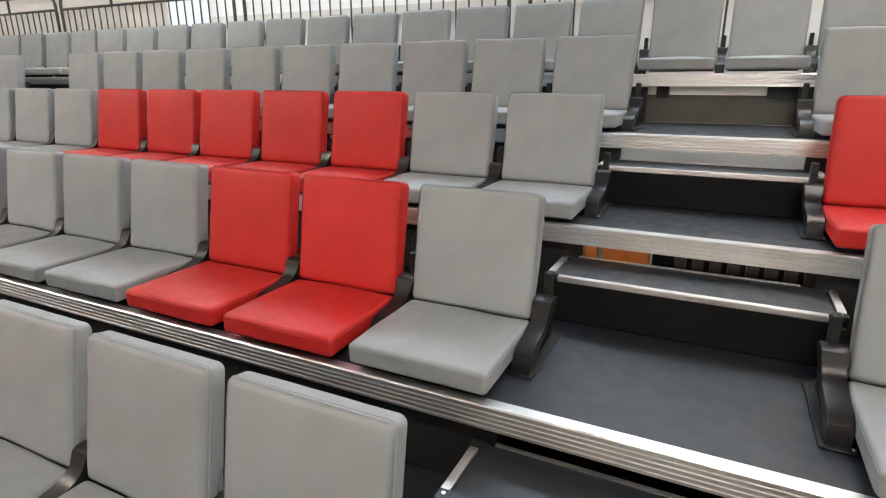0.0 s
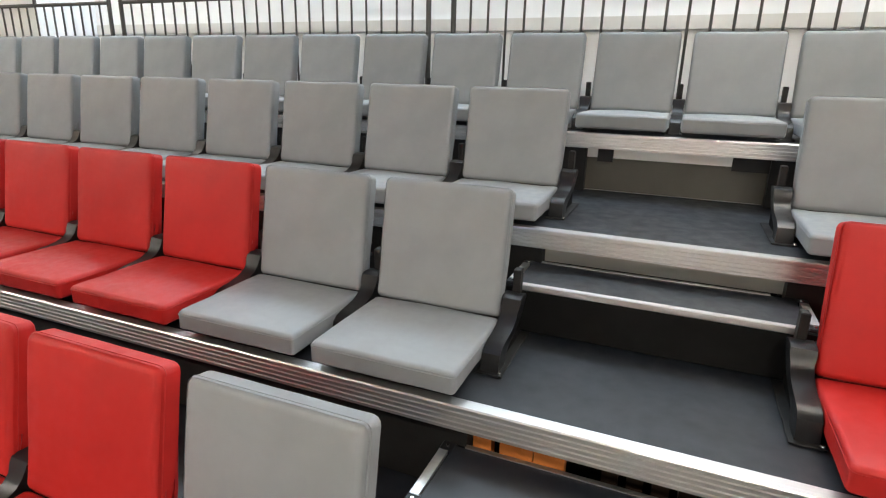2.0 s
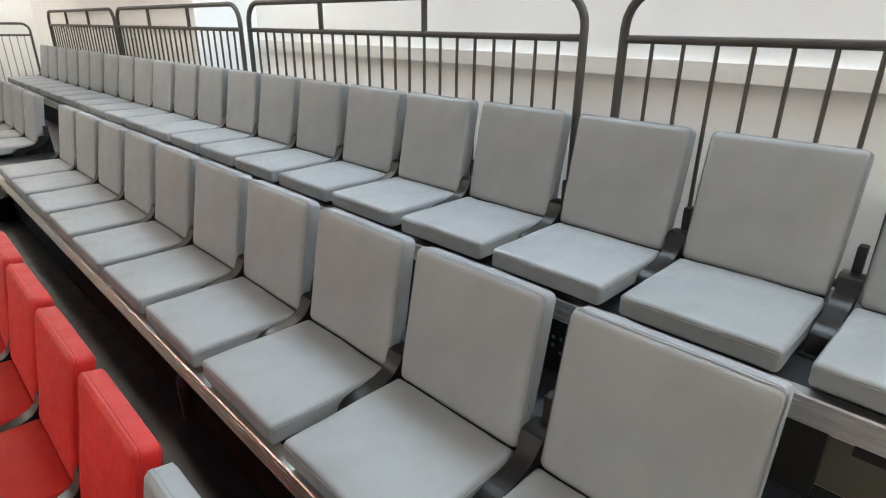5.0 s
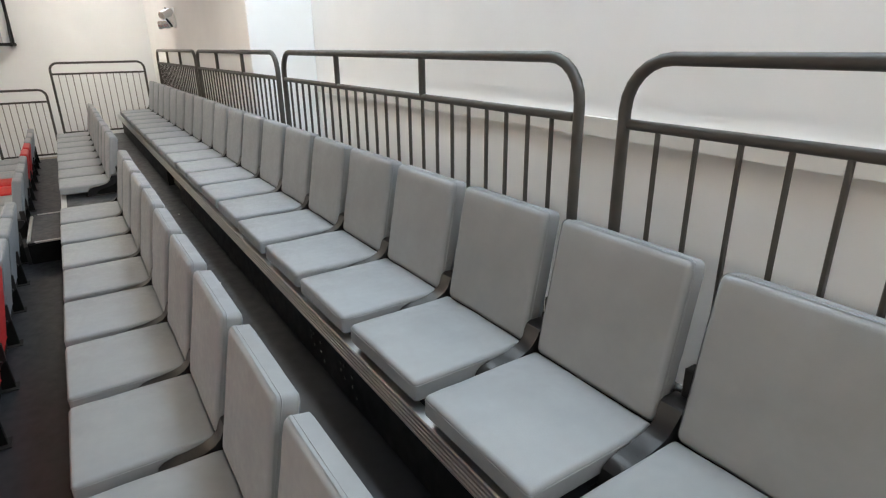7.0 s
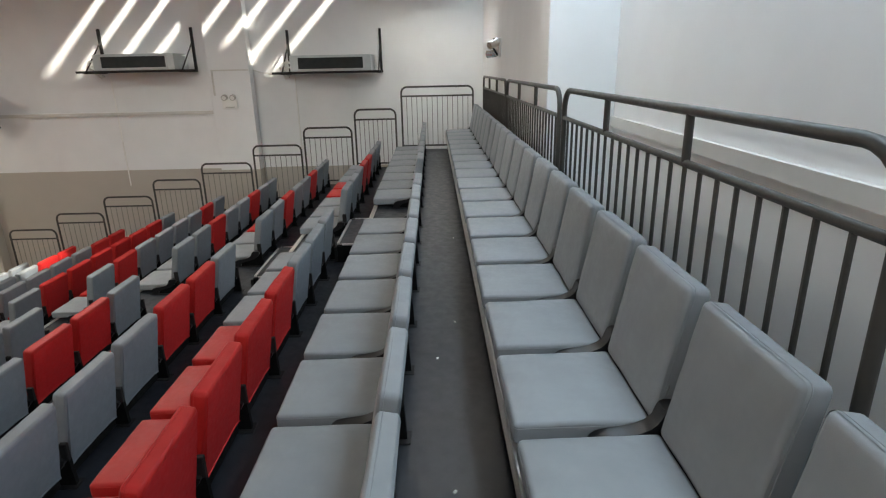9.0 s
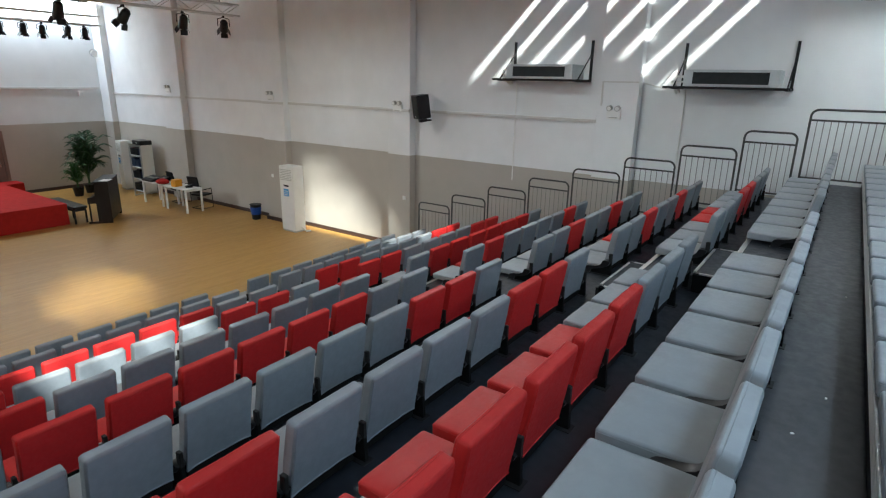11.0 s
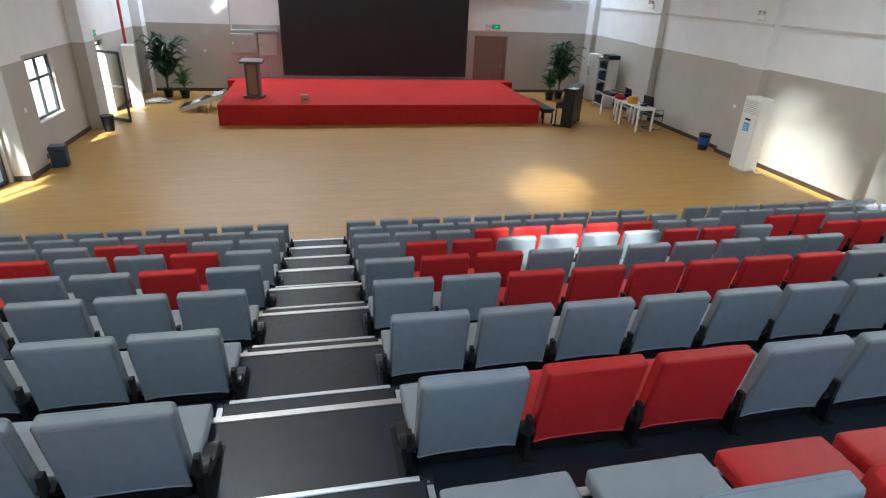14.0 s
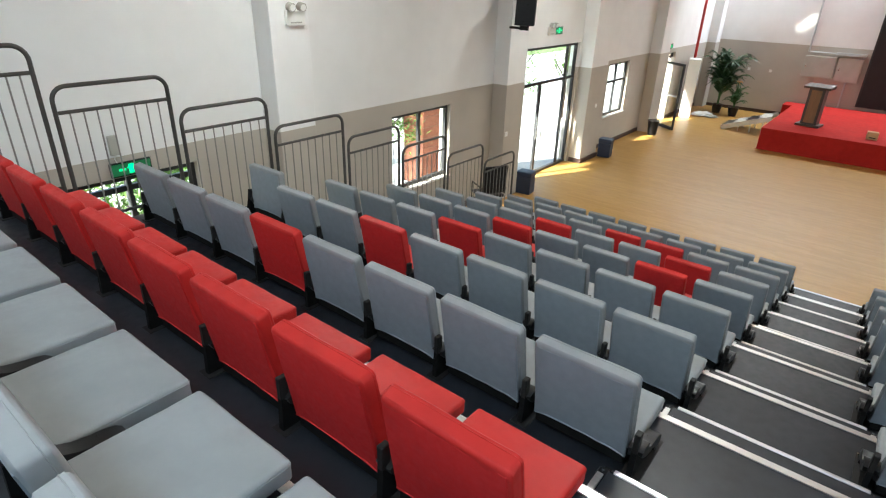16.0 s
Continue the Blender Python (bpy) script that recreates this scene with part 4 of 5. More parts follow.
def stage_lamp(x, y, z, pan, tilt_, s=1.0):
    ob = thing("stage_lamp", "black stage lantern with barn doors under a truss", "stage light", pose(x, y, z, 0, 0, pan), group="stage lanterns")
    m = Matrix.Rotation(radians(tilt_), 4, "X")

    def turned(bm):
        for v in bm.verts:
            v.co = m @ (v.co * s) + Vector((0, 0, -0.26 * s))
        return bm
    part("body", turned(bm_cyl(0.12, 0.10, -0.14, 0.14, 16)), BLACK, ob, smooth=40)
    part("lens", turned(bm_cyl(0.10, 0.10, -0.145, -0.14, 16)), DARK, ob)
    part("rear_cap", turned(bm_cyl(0.10, 0.06, 0.14, 0.20, 16)), BLACK, ob, smooth=40)
    for k in range(4):
        a = k * math.pi / 2
        fl = bm_box((0.18, 0.008, 0.13), (0, 0, 0))
        for v in fl.verts:
            v.co = Matrix.Rotation(a, 4, "Z") @ (Matrix.Rotation(0.5, 4, "X") @ v.co + Vector((0, 0.14, -0.20)))
        part("barn_door", turned(fl), BLACK, ob)
    part("yoke", tube([(-0.15 * s, 0, -0.26 * s), (-0.15 * s, 0, -0.07 * s), (0, 0, -0.03 * s), (0.15 * s, 0, -0.07 * s), (0.15 * s, 0, -0.26 * s)], 0.012, 6), STEEL, ob)
    part("clamp", span(-0.03, 0.03, -0.03, 0.03, -0.04, 0.03), STEEL, ob)


truss(-5.49, 5.84, -10.92, 5.2)
for x, p_, t_ in ((-10.59, 150, 50), (-9.40, 165, 35), (-7.9, 200, 40), (-6.5, 180, 20), (-5.0, 170, 30), (-3.4, 190, 35), (-1.8, 180, 40), (0.0, 175, 30), (1.8, 180, 35), (3.4, 190, 35)):
    stage_lamp(x, -5.63, 5.68, p_, t_)
truss(-11.45, 5.72, -10.0, 4.9)
for k, (x, t_) in enumerate(((-9.6, 10), (-9.1, 15), (-8.4, 35), (-7.9, 10), (-7.3, 5), (-6.7, 40), (-6.1, 15), (-5.2, 10), (-4.6, 30), (-3.5, 20), (-2.5, 10), (-1.4, 30), (-0.2, 10), (1.0, 20), (2.2, 30), (3.4, 10))):
    stage_lamp(x, -11.59, 5.56, 180 + 17 * math.sin(k * 2.2), t_, 0.8)

# ---------------------------------------------------------------- floor-standing things
def tower_ac(x, y, yaw, w=0.55, d=0.36, h=1.78):
    ob = thing("tower_air_conditioner", "tall white floor-standing air conditioner with a blue label", "air conditioner", pose(x, y, 0, 0, 0, yaw), group="tower units")
    part("body", span(-w / 2, w / 2, -d / 2, d / 2, 0.04, h, bevel=0.015), WPLAST, ob)
    part("plinth", span(-w / 2 + 0.01, w / 2 - 0.01, -d / 2 + 0.01, d / 2 - 0.01, 0.0, 0.04), GRAYPL, ob)
    part("upper_panel", span(-w / 2 + 0.02, w / 2 - 0.02, -d / 2 - 0.008, -d / 2, h - 0.42, h - 0.03, bevel=0.004, segments=1), WPLAST, ob)
    for k in range(7):
        part("louvre", span(-w / 2 + 0.05, w / 2 - 0.05, -d / 2 - 0.014, -d / 2 - 0.006, h - 0.38 + 0.045 * k, h - 0.365 + 0.045 * k), GRAYPL, ob)
    part("front_panel", span(-w / 2 + 0.02, w / 2 - 0.02, -d / 2 - 0.008, -d / 2, 0.08, h - 0.45, bevel=0.004, segments=1), WPLAST, ob)
    part("display", span(-0.11, 0.09, -d / 2 - 0.011, -d / 2 - 0.007, h - 0.56, h - 0.51), BLACK, ob, "dark display window")
    part("energy_label", span(-0.12, 0.09, -d / 2 - 0.011, -d / 2 - 0.007, h - 0.82, h - 0.62), LABEL, ob, "blue and white label")
    for k in range(3):
        part("label_bar", span(-0.10, 0.06, -d / 2 - 0.013, -d / 2 - 0.010, h - 0.79 + 0.05 * k, h - 0.775 + 0.05 * k), WPLAST, ob)
    part("hose", tube([(w / 2 - 0.05, 0.05, 0.12), (w / 2 + 0.06, 0.05, 0.10), (w / 2 + 0.14, 0.08, 0.03), (w / 2 + 0.20, d / 2, 0.03)], 0.025, 8), WPLAST, ob, "white hose")


tower_ac(-10.68, -3.30, 90, h=1.82)
tower_ac(-10.85, -12.755, 80)
tower_ac(5.72, -11.614, -75, h=1.9)


def waste_bin(x, y, mat_, label, h=0.42, band=None):
    ob = thing("waste_bin", label, "bin", pose(x, y, 0), group="waste bins")
    bm = bm_cyl(0.125, 0.165, 0.0, h, 20)
    part("shell", bm, mat_, ob, smooth=40)
    part("rim", tube([(0.168 * math.cos(k * math.pi / 10), 0.168 * math.sin(k * math.pi / 10), h) for k in range(20)], 0.012, 6, closed=True), BLACK, ob)
    if band:
        part("band", bm_cyl(0.146, 0.162, h * 0.35, h * 0.85, 20), band, ob, "blue band")


waste_bin(-10.85, -5.209, BLACK, "black plastic waste bin with a blue band by the wall", 0.44, BLUE)
waste_bin(5.56, -8.12, BLACK, "black plastic waste bin by the wall")


def bin_box(x, y, label):
    ob = thing("swing_bin", label, "bin", pose(x, y, 0, 0, 0, 8), group="swing bins")
    part("body", span(-0.16, 0.16, -0.14, 0.14, 0.0, 0.36, bevel=0.02), NAVY, ob)
    part("lid", span(-0.17, 0.17, -0.15, 0.15, 0.36, 0.47, bevel=0.03), NAVY, ob)
    part("flap", span(-0.12, 0.12, -0.155, -0.148, 0.37, 0.44), BLUE, ob)


bin_box(5.60, -4.86, "dark blue swing-lid bin beside a pillar")
bin_box(5.66, -1.02, "dark blue swing-lid bin beside the glass door")


def potted_palm(x, y, h, seed, fronds, flower=False):
    rng = random.Random(seed)
    ob = thing("potted_palm", "bushy green potted palm in a dark pot" if not flower else "green potted plant with an orange flower", "plant", pose(x, y, 0), group="potted plants")
    part("pot", bm_cyl(0.13, 0.18, 0.0, 0.30, 18), BLACK, ob, smooth=40)
    part("soil", bm_cyl(0.165, 0.165, 0.28, 0.305, 18), SOIL, ob)
    stems, blades = bmesh.new(), bmesh.new()
    for k in range(fronds):
        a = k * 2.4 + rng.uniform(-0.3, 0.3)
        reach = rng.uniform(0.10, 0.74) * h * 0.5
        top = h * rng.uniform(0.55, 1.0)
        pts = [Vector((0.03 * math.cos(a), 0.03 * math.sin(a), 0.3))]
        for i in range(1, 9):
            q = i / 8
            pts.append(Vector((math.cos(a) * reach * q ** 1.6, math.sin(a) * reach * q ** 1.6, 0.3 + (top - 0.3) * (1 - (1 - q) ** 1.6) - 0.10 * h * q ** 4)))
        tube(pts, 0.007, 5, stems)
        for i in range(3, 9):
            for s in (-1, 1):
                for o in (0.0, 0.5):
                    base = pts[i - 1].lerp(pts[i], o)
                    d = (pts[i] - pts[i - 1]).normalized()
                    out = d.cross(Vector((0, 0, 1))).normalized() * s
                    n = (0.40 if not flower else 0.34) * h * 0.5 * rng.uniform(0.7, 1.1) * (1.15 - 0.07 * i)
                    tip = base + (out * 0.62 + d * 0.9).normalized() * n + Vector((0, 0, -0.3 * n))
                    mid_ = base.lerp(tip, 0.45) + Vector((0, 0, 0.06 * n))
                    w = (d - out) * (0.065 * n)
                    v = [blades.verts.new(q) for q in (base, mid_ + w, tip, mid_ - w)]
                    blades.faces.new((v[0], v[1], v[2]))
                    blades.faces.new((v[0], v[2], v[3]))
    part("stalk", stems, LEAF, ob)
    part("leaves", blades, LEAF if seed % 2 else LEAF_D, ob)
    if flower:
        bm = bmesh.new()
        leaves(bm, (0, 0, h * 0.95), (0.05, 0.05, 0.04), 16, 0.14, rng, 0.8)
        part("flower", bm, YELLOW, ob, "orange and yellow flower")


potted_palm(-9.6, -13.0, 2.35, 2, 40)
potted_palm(-9.075, -12.652, 1.30, 3, 30)
potted_palm(5.1, -13.2, 2.4, 4, 56)
potted_palm(4.5, -12.963, 1.15, 5, 26, True)

# ---------------------------------------------------------------- office corner
cab = thing("storage_cabinet", "pale grey metal cabinet with open shelves and clutter", "cabinet", pose(-10.87, -11.614, 0, 0, 0, 90))
W_, D_, H_ = 0.85, 0.42, 1.75
for nm, b in (("side_panel", span(-W_ / 2, -W_ / 2 + 0.02, -D_ / 2, D_ / 2, 0, H_)), ("side_panel", span(W_ / 2 - 0.02, W_ / 2, -D_ / 2, D_ / 2, 0, H_)),
              ("back_panel", span(-W_ / 2 + 0.02, W_ / 2 - 0.02, D_ / 2 - 0.015, D_ / 2, 0, H_)), ("top", span(-W_ / 2, W_ / 2, -D_ / 2, D_ / 2, H_, H_ + 0.02))):
    part(nm, b, WPLAST, cab)
for z in (0.06, 0.5, 0.92, 1.34):
    part("shelf", span(-W_ / 2 + 0.02, W_ / 2 - 0.02, -D_ / 2 + 0.01, D_ / 2 - 0.015, z, z + 0.02), WPLAST, cab)
dd = part("door", span(-0.42, 0.0, -0.01, 0.01, 0.03, H_ - 0.02), GLASS, cab, "open glazed door", at=pose(W_ / 2, -D_ / 2, 0, 0, 0, 95))
for a, c, e, f in ((-0.42, -0.38, 0.03, H_ - 0.02), (-0.04, 0.0, 0.03, H_ - 0.02), (-0.38, -0.04, 0.03, 0.07), (-0.38, -0.04, H_ - 0.06, H_ - 0.02)):
    part("door_frame", span(a, c, -0.014, 0.014, e, f), GALV, dd)
rng = random.Random(9)
for z in (0.08, 0.52, 0.94, 1.36):
    for k in range(3):
        x = -0.28 + 0.27 * k
        thing("carton", "small dark box on a cabinet shelf", "box", pose(-10.87, -11.614 + x, z, 0, 0, 90), group="boxes on the shelves",
              bm=span(-0.125, 0.12, -0.16, 0.12, 0, rng.uniform(0.20, 0.34), bevel=0.005), mat=rng.choice((BLACK, BLACK, NAVY)))
ob = thing("equipment_case", "black equipment case lying on top of the cabinet", "case", pose(-10.72, -11.15, H_ + 0.02, 0, 0, 84))
part("shell", span(-0.34, 0.34, -0.2, 0.2, 0, 0.15, bevel=0.02), BLACK, ob)
part("handle", tube([(-0.08, -0.2, 0.07), (-0.08, -0.24, 0.07), (0.08, -0.24, 0.07), (0.08, -0.2, 0.07)], 0.01, 6), STEEL, ob)
part("label_bar", span(-0.05, 0.1, -0.205, -0.198, 0.05, 0.09), WPLAST, ob)


def desk(x, y, yaw, w=1.2, d=0.6, label="white-topped desk with white square legs"):
    ob = thing("desk", label, "desk", pose(x, y, 0, 0, 0, yaw), group="desks by the wall")
    part("top", span(-w / 2, w / 2, -d / 2, d / 2, 0.72, 0.75, bevel=0.004), WPLAST, ob)
    for sx in (-1, 1):
        for sy in (-1, 1):
            cx, cy = sx * (w / 2 - 0.04), sy * (d / 2 - 0.04)
            part("leg", span(cx - 0.025, cx + 0.025, cy - 0.025, cy + 0.025, 0, 0.72), WPLAST, ob)
        part("rail", span(sx * (w / 2 - 0.04) - 0.012, sx * (w / 2 - 0.04) + 0.012, -d / 2 + 0.065, d / 2 - 0.065, 0.66, 0.71), WPLAST, ob)
    part("rail", span(-w / 2 + 0.065, w / 2 - 0.065, d / 2 - 0.055, d / 2 - 0.03, 0.64, 0.71), WPLAST, ob)


desk(-10.191, -7.929, 90)
desk(-10.241, -9.382, 90)
thing("paper_bag", "bright orange and yellow printed carton on a desk", "box", pose(-10.089, -8.085, 0.75, 0, 0, 12), bm=span(-0.13, 0.13, -0.10, 0.10, 0, 0.22, bevel=0.012), mat=YELLOW)
ob = thing("red_bag", "crumpled red cloth bag on a desk", "bag", pose(-10.089, -8.915, 0.75))
bm = bmesh.new()
bmesh.ops.create_icosphere(bm, subdivisions=3, radius=0.2)
for v in bm.verts:
    v.co = Vector((v.co.x * 0.9, v.co.y * 1.3, max(0, v.co.z * 0.5 + 0.05))) * (1 + 0.12 * noise.noise(v.co * 9))
part("cloth", bm, STAGE, ob, smooth=True)
for x, y, s in ((-10.14, -9.641, 1.0), (-10.292, -9.33, 0.7)):
    ob = thing("mixing_console", "black audio console lying on the desk", "console", pose(x, y, 0.75, 0, 0, 90), group="audio gear")
    part("body", prism([(-0.2, 0.0), (0.2, 0.0), (0.2, 0.14), (-0.2, 0.06)], -0.3 * s, 0.3 * s), BLACK, ob)
    for k in range(8):
        part("fader", span(-0.26 * s + 0.07 * s * k, -0.245 * s + 0.07 * s * k, -0.10, 0.05, 0.105, 0.118), GRAYPL, ob)
thing("desk_phone", "small black desk telephone on a desk", "telephone", pose(-10.241, -7.669, 0.75, 0, 0, 70), bm=prism([(-0.1, 0), (0.1, 0), (0.1, 0.09), (-0.1, 0.04)], -0.09, 0.09), mat=BLACK)


def task_chair(x, y, yaw):
    ob = thing("office_chair", "black mesh office chair on a cantilever frame", "chair", pose(x, y, 0, 0, 0, yaw), group="office chairs")
    part("seat", bm_box((0.46, 0.44, 0.06), (0, 0, 0.45), 0.025), BLACK, ob)
    bk = bm_box((0.45, 0.04, 0.54), (0, 0.0, 0), 0.018)
    for v in bk.verts:
        v.co = Matrix.Rotation(radians(-10), 4, "X") @ v.co + Vector((0, 0.26, 0.79))
    part("backrest", bk, BLACK, ob)
    for s in (-1, 1):
        part("frame", tube([(s * 0.22, 0.22, 0.5), (s * 0.23, 0.26, 0.62), (s * 0.24, -0.2, 0.64), (s * 0.23, -0.22, 0.45), (s * 0.22, -0.24, 0.02), (s * 0.22, 0.22, 0.02)], 0.012, 8), STEEL, ob)
    part("cross_bar", tube([(-0.22, 0.22, 0.02), (0.22, 0.22, 0.02)], 0.012, 8), STEEL, ob)


task_chair(-10.698, -7.773, -80)
task_chair(-10.769, -9.122, -95)
task_chair(5.50, 0.62, 60)

# piano on the floor, lectern on the stage
PIANO = material("piano_wood", (0.013, 0.008, 0.007), 0.42, spec=0.35, vary=0.2, scale=5, stretch=(8, 8, 0.7))
piano = thing("upright_piano", "dark brown upright piano with papers on its lid", "piano", pose(-7.96, -7.92, 0, 0, 0, 54))
part("cabinet", span(-1.27, -0.03, -0.33, 0.0, 0.08, 1.17), PIANO, piano)
for x0 in (-1.30, -0.03):
    part("side_panel", prism([(-0.56, 0.58), (-0.35, 0.58), (-0.35, 0.06), (0.01, 0.06), (0.01, 1.17), (-0.33, 1.17), (-0.36, 0.78), (-0.56, 0.74)], x0, x0 + 0.03), PIANO, piano)
    part("toe", span(x0 - 0.005, x0 + 0.035, -0.60, 0.01, 0.0, 0.06, bevel=0.006, segments=1), PIANO, piano)
    part("leg", span(x0 + 0.0, x0 + 0.03, -0.545, -0.505, 0.06, 0.58), PIANO, piano)
part("lid", span(-1.33, 0.03, -0.37, 0.02, 1.17, 1.20, bevel=0.006, segments=1), PIANO, piano)
part("key_bed", span(-1.27, -0.03, -0.55, -0.33, 0.60, 0.66), PIANO, piano)
part("key_cover", prism([(-0.55, 0.66), (-0.33, 0.66), (-0.33, 0.80), (-0.36, 0.80), (-0.55, 0.72)], -1.27, -0.03), PIANO, piano)
part("music_shelf", span(-1.15, -0.15, -0.345, -0.331, 0.84, 1.10), PIANO, piano)
thing("paper_sheet", "white sheets of paper lying on a piano lid", "paper", pose(-8.02, -8.12, 1.201, 0, 0, 40), bm=span(-0.16, 0.16, -0.12, 0.12, 0.0, 0.012), mat=WPLAST)
LECT = material("lectern_bronze", (0.075, 0.066, 0.058), 0.4, spec=0.5, vary=0.1)
ob = thing("stage_lectern", "dark bronze lectern with a tan wooden front standing on the stage", "lectern", pose(1.84, -9.98, 0.59, 0, 0, -8))
part("base", span(-0.30, 0.30, -0.24, 0.24, 0.0, 0.06, bevel=0.01), LECT, ob)
part("column", span(-0.20, 0.20, -0.16, 0.16, 0.06, 1.02, bevel=0.006), LECT, ob)
part("front_inlay", span(-0.13, 0.13, -0.166, -0.159, 0.10, 0.98), TAN, ob, "tan wooden inlay")
part("front_inlay", span(-0.13, 0.13, 0.159, 0.166, 0.10, 0.98), TAN, ob, "tan wooden inlay")
part("top", prism([(-0.24, 1.02), (0.24, 1.02), (0.26, 1.08), (-0.26, 1.12)], -0.33, 0.33), LECT, ob)
thing("cardboard_box", "small open brown cardboard box on the stage", "box", pose(0.32, -9.33, 0.59, 0, 0, 6), bm=span(-0.12, 0.12, -0.10, 0.10, 0, 0.19, bevel=0.004), mat=CARD)
thing("tape_mark", "black tape across a cardboard box", "tape", pose(0.32, -9.33, 0.59, 0, 0, 6), bm=span(-0.07, 0.07, 0.1005, 0.1035, 0.04, 0.065), mat=BLACK)
# steps to the stage
ob = thing("stage_stairs", "low aluminium stage steps with grey treads", "stairs", pose(2.86, -11.043, 0))
for s in (-0.45, 0.45):
    part("stringer", prism([(s - 0.02, -0.05), (s + 0.02, -0.05), (s + 0.02, 0.09), (s - 0.02, 0.09)], 0, 1.45), ALU, ob, at=pose(0, 0, 0.50, 0, 19, 0))
for k in range(4):
    x = 0.12 + 0.33 * k
    part("tread", span(x, x + 0.26, -0.43, 0.43, 0.47 - 0.12 * k, 0.50 - 0.12 * k), BLACK if k % 2 else GRAYPL, ob)
    for y in (-0.41, 0.38):
        part("leg", span(x + 0.10, x + 0.13, y, y + 0.03, 0.0, 0.47 - 0.12 * k), ALU, ob)
ob = thing("long_bench", "long black padded bench beside the stage", "bench", pose(-7.385, -9.38, 0))
part("seat", span(-0.19, 0.19, -0.93, 0.93, 0.43, 0.50, bevel=0.02), BLACK, ob)
part("apron", span(-0.16, 0.16, -0.88, 0.88, 0.36, 0.43), STEEL, ob)
for sx in (-0.15, 0.15):
    for sy in (-0.86, 0.0, 0.86):
        part("leg", span(sx - 0.02, sx + 0.02, sy - 0.02, sy + 0.02, 0.0, 0.36), STEEL, ob)
# switch boxes and conduit on the stage wall
for x0, x1, z0, z1 in ((1.30, 1.98, 1.33, 2.10), (2.02, 2.95, 1.40, 2.08)):
    ob = thing("switch_box", "pale grey steel switch box on the wall", "switch box", group="switch boxes")
    part("case", span(x0, x1, Y_S + 0.001, Y_S + 0.14, z0, z1, bevel=0.006), GRAYPL, ob)
    part("door", span(x0 + 0.03, x1 - 0.03, Y_S + 0.14, Y_S + 0.15, z0 + 0.03, z1 - 0.03), GRAYPL, ob)
    part("latch", span(x1 - 0.09, x1 - 0.06, Y_S + 0.15, Y_S + 0.16, (z0 + z1) / 2 - 0.04, (z0 + z1) / 2 + 0.04), RIVET, ob)
for b in (tube([(2.90, Y_S + 0.04, 6.3), (2.90, Y_S + 0.04, 2.20), (1.50, Y_S + 0.04, 2.20)], 0.03, 8), span(1.27, 2.1, Y_S + 0.001, Y_S + 0.16, 2.16, 2.24), tube([(1.62, Y_S + 0.04, 1.33), (1.62, Y_S + 0.04, 0.5)], 0.025, 8)):
    thing("conduit", "grey metal cable conduit on the wall", "conduit", kind="structure", bm=b, mat=GALV)
thing("standpipe", "red painted fire water pipe in the corner", "pipe", kind="structure", bm=tube([(5.92, -12.2, 0.0), (5.92, -12.2, 7.0)], 0.045, 10), mat=REDPIPE)
for x, y, z, yaw in ((3.9, Y_S + 0.002, 1.45, 180), (4.6, Y_S + 0.002, 1.45, 180), (X_W + 0.223, 0.35, 1.35, 90), (X_W + 0.223, -4.6, 1.35, 90), (X_E - 0.323, -4.3, 1.35, -90), (X_E - 0.323, -0.3, 1.35, -90)):
    ob = thing("wall_switch", "small white plastic switch plate", "switch", pose(x, y, z, 0, 0, yaw), group="switch plates")
    part("plate", span(-0.045, 0.045, -0.012, 0.0, -0.045, 0.045, bevel=0.003, segments=1), WPLAST, ob)
    part("rocker", span(-0.02, 0.02, -0.016, -0.012, -0.03, 0.03), WHITE, ob)

ob = thing("junction_box", "small white plastic junction box on the wall", "junction box", pose(-10.38, Y_S + 0.002, 3.38))
part("case", span(-0.10, 0.10, 0.0, 0.06, -0.09, 0.09, bevel=0.006, segments=1), WPLAST, ob)
part("cover", span(-0.085, 0.085, 0.06, 0.066, -0.075, 0.075), WHITE, ob)
for b in (span(X_W + 0.221, X_W + 0.245, 5.06, 5.085, 3.72, 4.16), span(X_W + 0.221, X_W + 0.245, 5.085, 5.72, 4.135, 4.16),
          tube([(X_W + 0.03, 5.74, 4.14), (X_W + 0.03, 6.10, 4.05), (X_W + 0.06, 6.40, 4.08)], 0.009, 6)):
    thing("cable_duct", "thin white cable duct on the pillar", "trunking", kind="structure", bm=b, mat=TRUNK)
ob = thing("plastic_bundle", "crumpled pale plastic sheeting lying on the floor by the palm", "litter", pose(5.25, -12.25, 0))
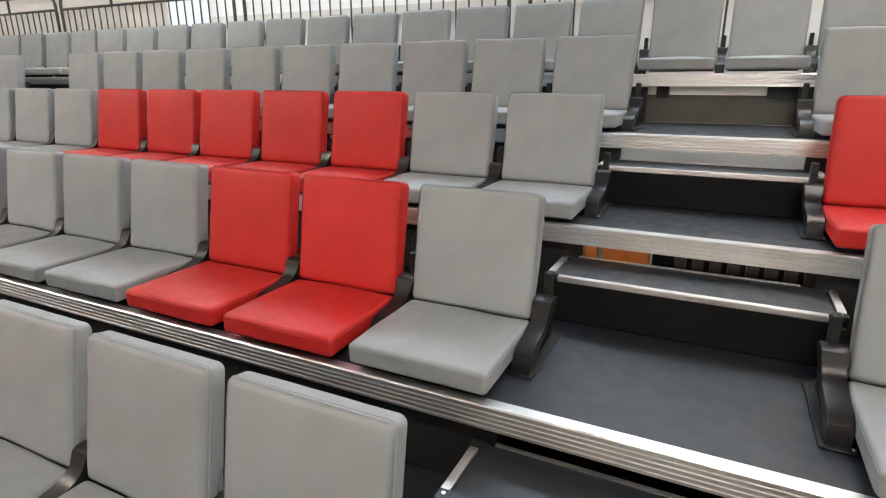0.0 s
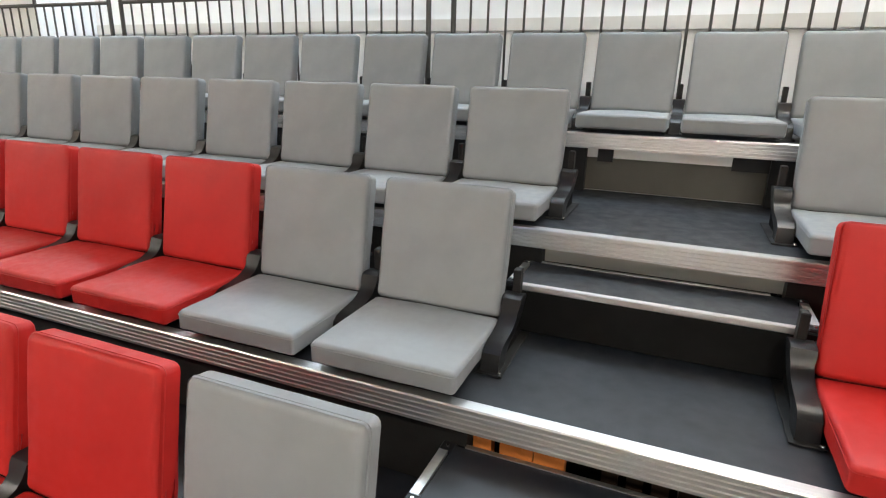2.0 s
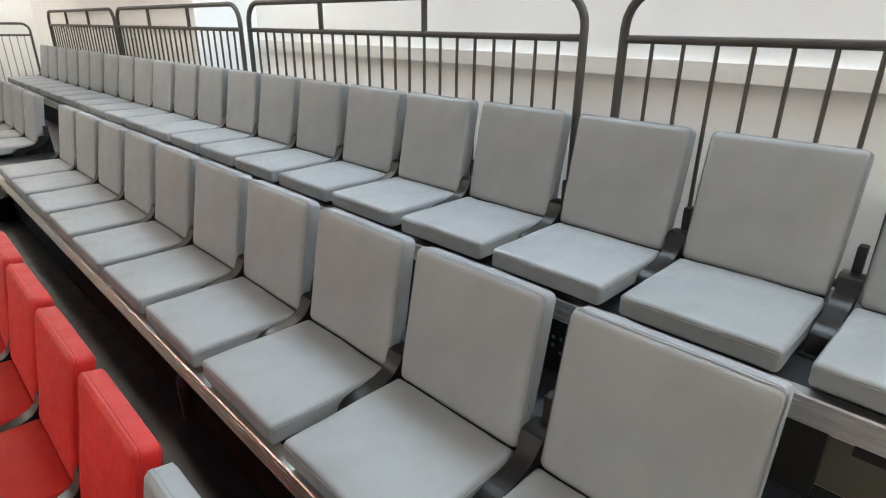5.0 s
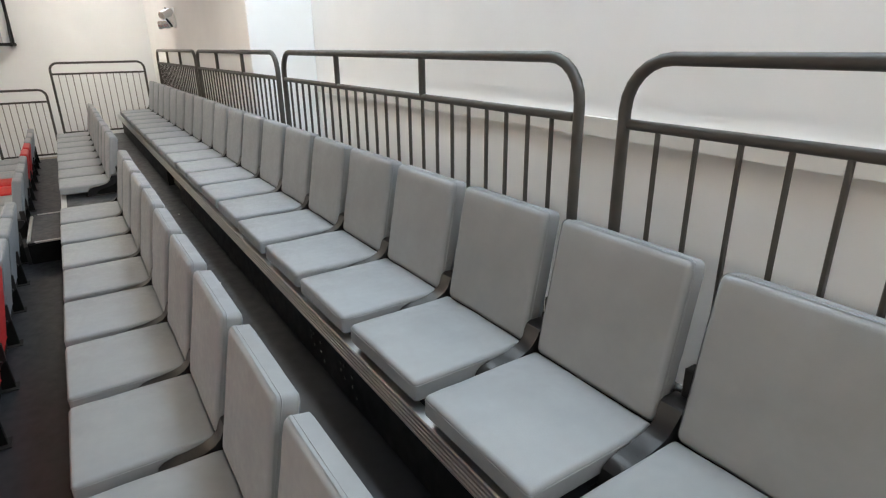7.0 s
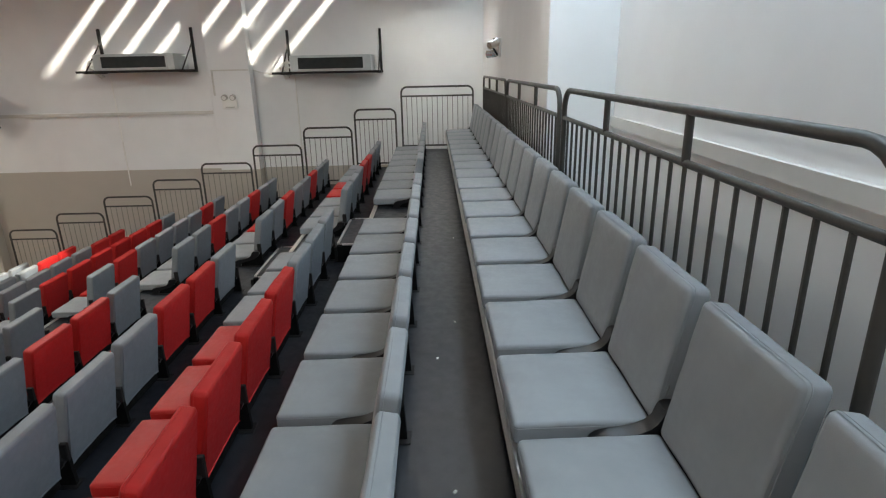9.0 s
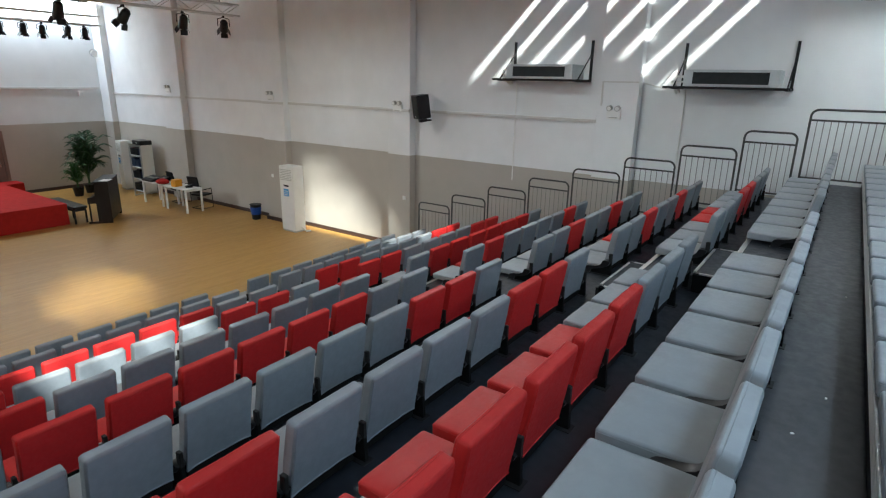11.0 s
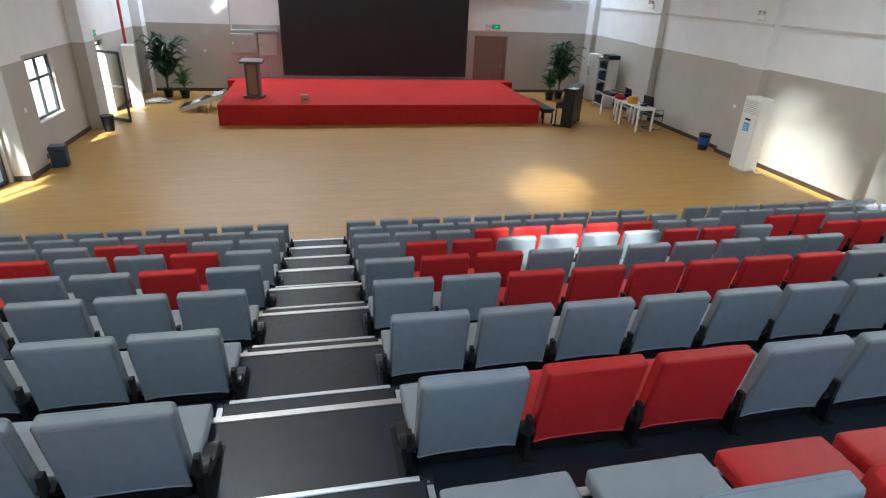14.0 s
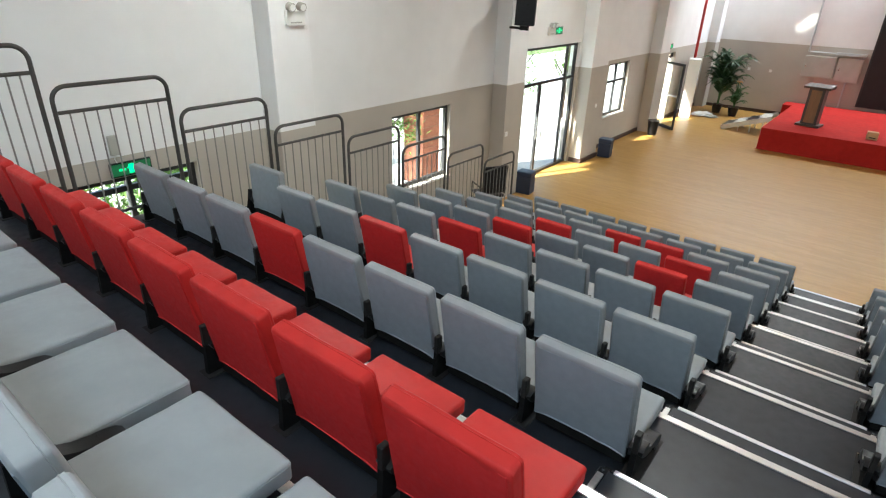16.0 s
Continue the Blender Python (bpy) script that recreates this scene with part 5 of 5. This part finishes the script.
for k, (cx, cy, sx, sy, h) in enumerate(((0.0, 0.0, 0.30, 0.20, 0.14), (-0.28, 0.12, 0.22, 0.16, 0.09), (0.18, 0.22, 0.18, 0.14, 0.11))):
    bm = bmesh.new()
    bmesh.ops.create_icosphere(bm, subdivisions=3, radius=1.0)
    for v in bm.verts:
        n = 1 + 0.45 * noise.noise(v.co * 2.3 + Vector((k * 5, 0, 0))) + 0.2 * noise.noise(v.co * 6)
        v.co = Vector((cx + v.co.x * sx * n, cy + v.co.y * sy * n, max(0.0, (v.co.z * 0.55 + 0.4) * h * n)))
    part("sheet", bm, (WPLAST, GRAYPL, WPLAST)[k], ob)

# small litter on the decks
ob = thing("water_bottle", "small clear water bottle with a white cap", "bottle", pose(-2.14, 8.36, deck_z(9)))
part("body", bm_cyl(0.03, 0.03, 0.0, 0.15, 14), material("bottle_plastic", (0.05, 0.06, 0.06), 0.15, vary=0.1), ob, smooth=40)
part("shoulder", bm_cyl(0.03, 0.013, 0.15, 0.19, 14), NAVY, ob, smooth=40)
part("cap", bm_cyl(0.015, 0.015, 0.19, 0.212, 12), WPLAST, ob, "white cap")
rng = random.Random(5)
for k, (x, y, r) in enumerate(((-1.74, 7.09, 8), (-8.56, 6.9, 7), (-2.1, 9.0, 10), (-3.4, 9.05, 10), (-3.0, 8.95, 10), (-5.0, 9.1, 10), (-4.2, 9.2, 10), (-1.4, 9.15, 10))):
    n = 0.035 if k < 2 else 0.013
    b = bm_box((n, n * 0.6, 0.004), (0, 0, 0.003))
    thing("paper_scrap", "scrap of white paper lying on a deck", "litter", pose(x, y, deck_z(r), 0, 0, rng.uniform(0, 180)), group="paper scraps", bm=b, mat=WPLAST)
# bolts on the riser beams
bolt = as_mesh("bolt", tube([(0, 0, 0), (0, -0.006, 0)], 0.007, 8), RIVET)
for r in range(7, 12):
    for x in (-2.05, -2.35, -1.15, -4.9):
        for dx, dz_ in ((0, -0.15), (0.03, -0.15), (0, -0.18), (0.03, -0.20), (0.10, -0.16), (0.10, -0.20), (0.13, -0.23)):
            part("bolt", bolt, None, bank, at=pose(x + dx, nose_y(r) + 0.035, deck_z(r) + dz_))

# round silver work lamp high in the stage corner
ob = thing("wall_lamp", "round silver dish lamp on the wall above the stage", "lamp", pose(-10.98, Y_S + 0.02, 4.84))
dish = tube([(0, 0.06, 0), (0, 0.16, -0.02)], 0.14, 18)
part("dish", dish, RIVET, ob, smooth=40)
part("lens", tube([(0, 0.16, -0.02), (0, 0.168, -0.022)], 0.115, 18), WPLAST, ob)
part("bracket", span(-0.03, 0.03, -0.02, 0.07, -0.03, 0.03), STEEL, ob)
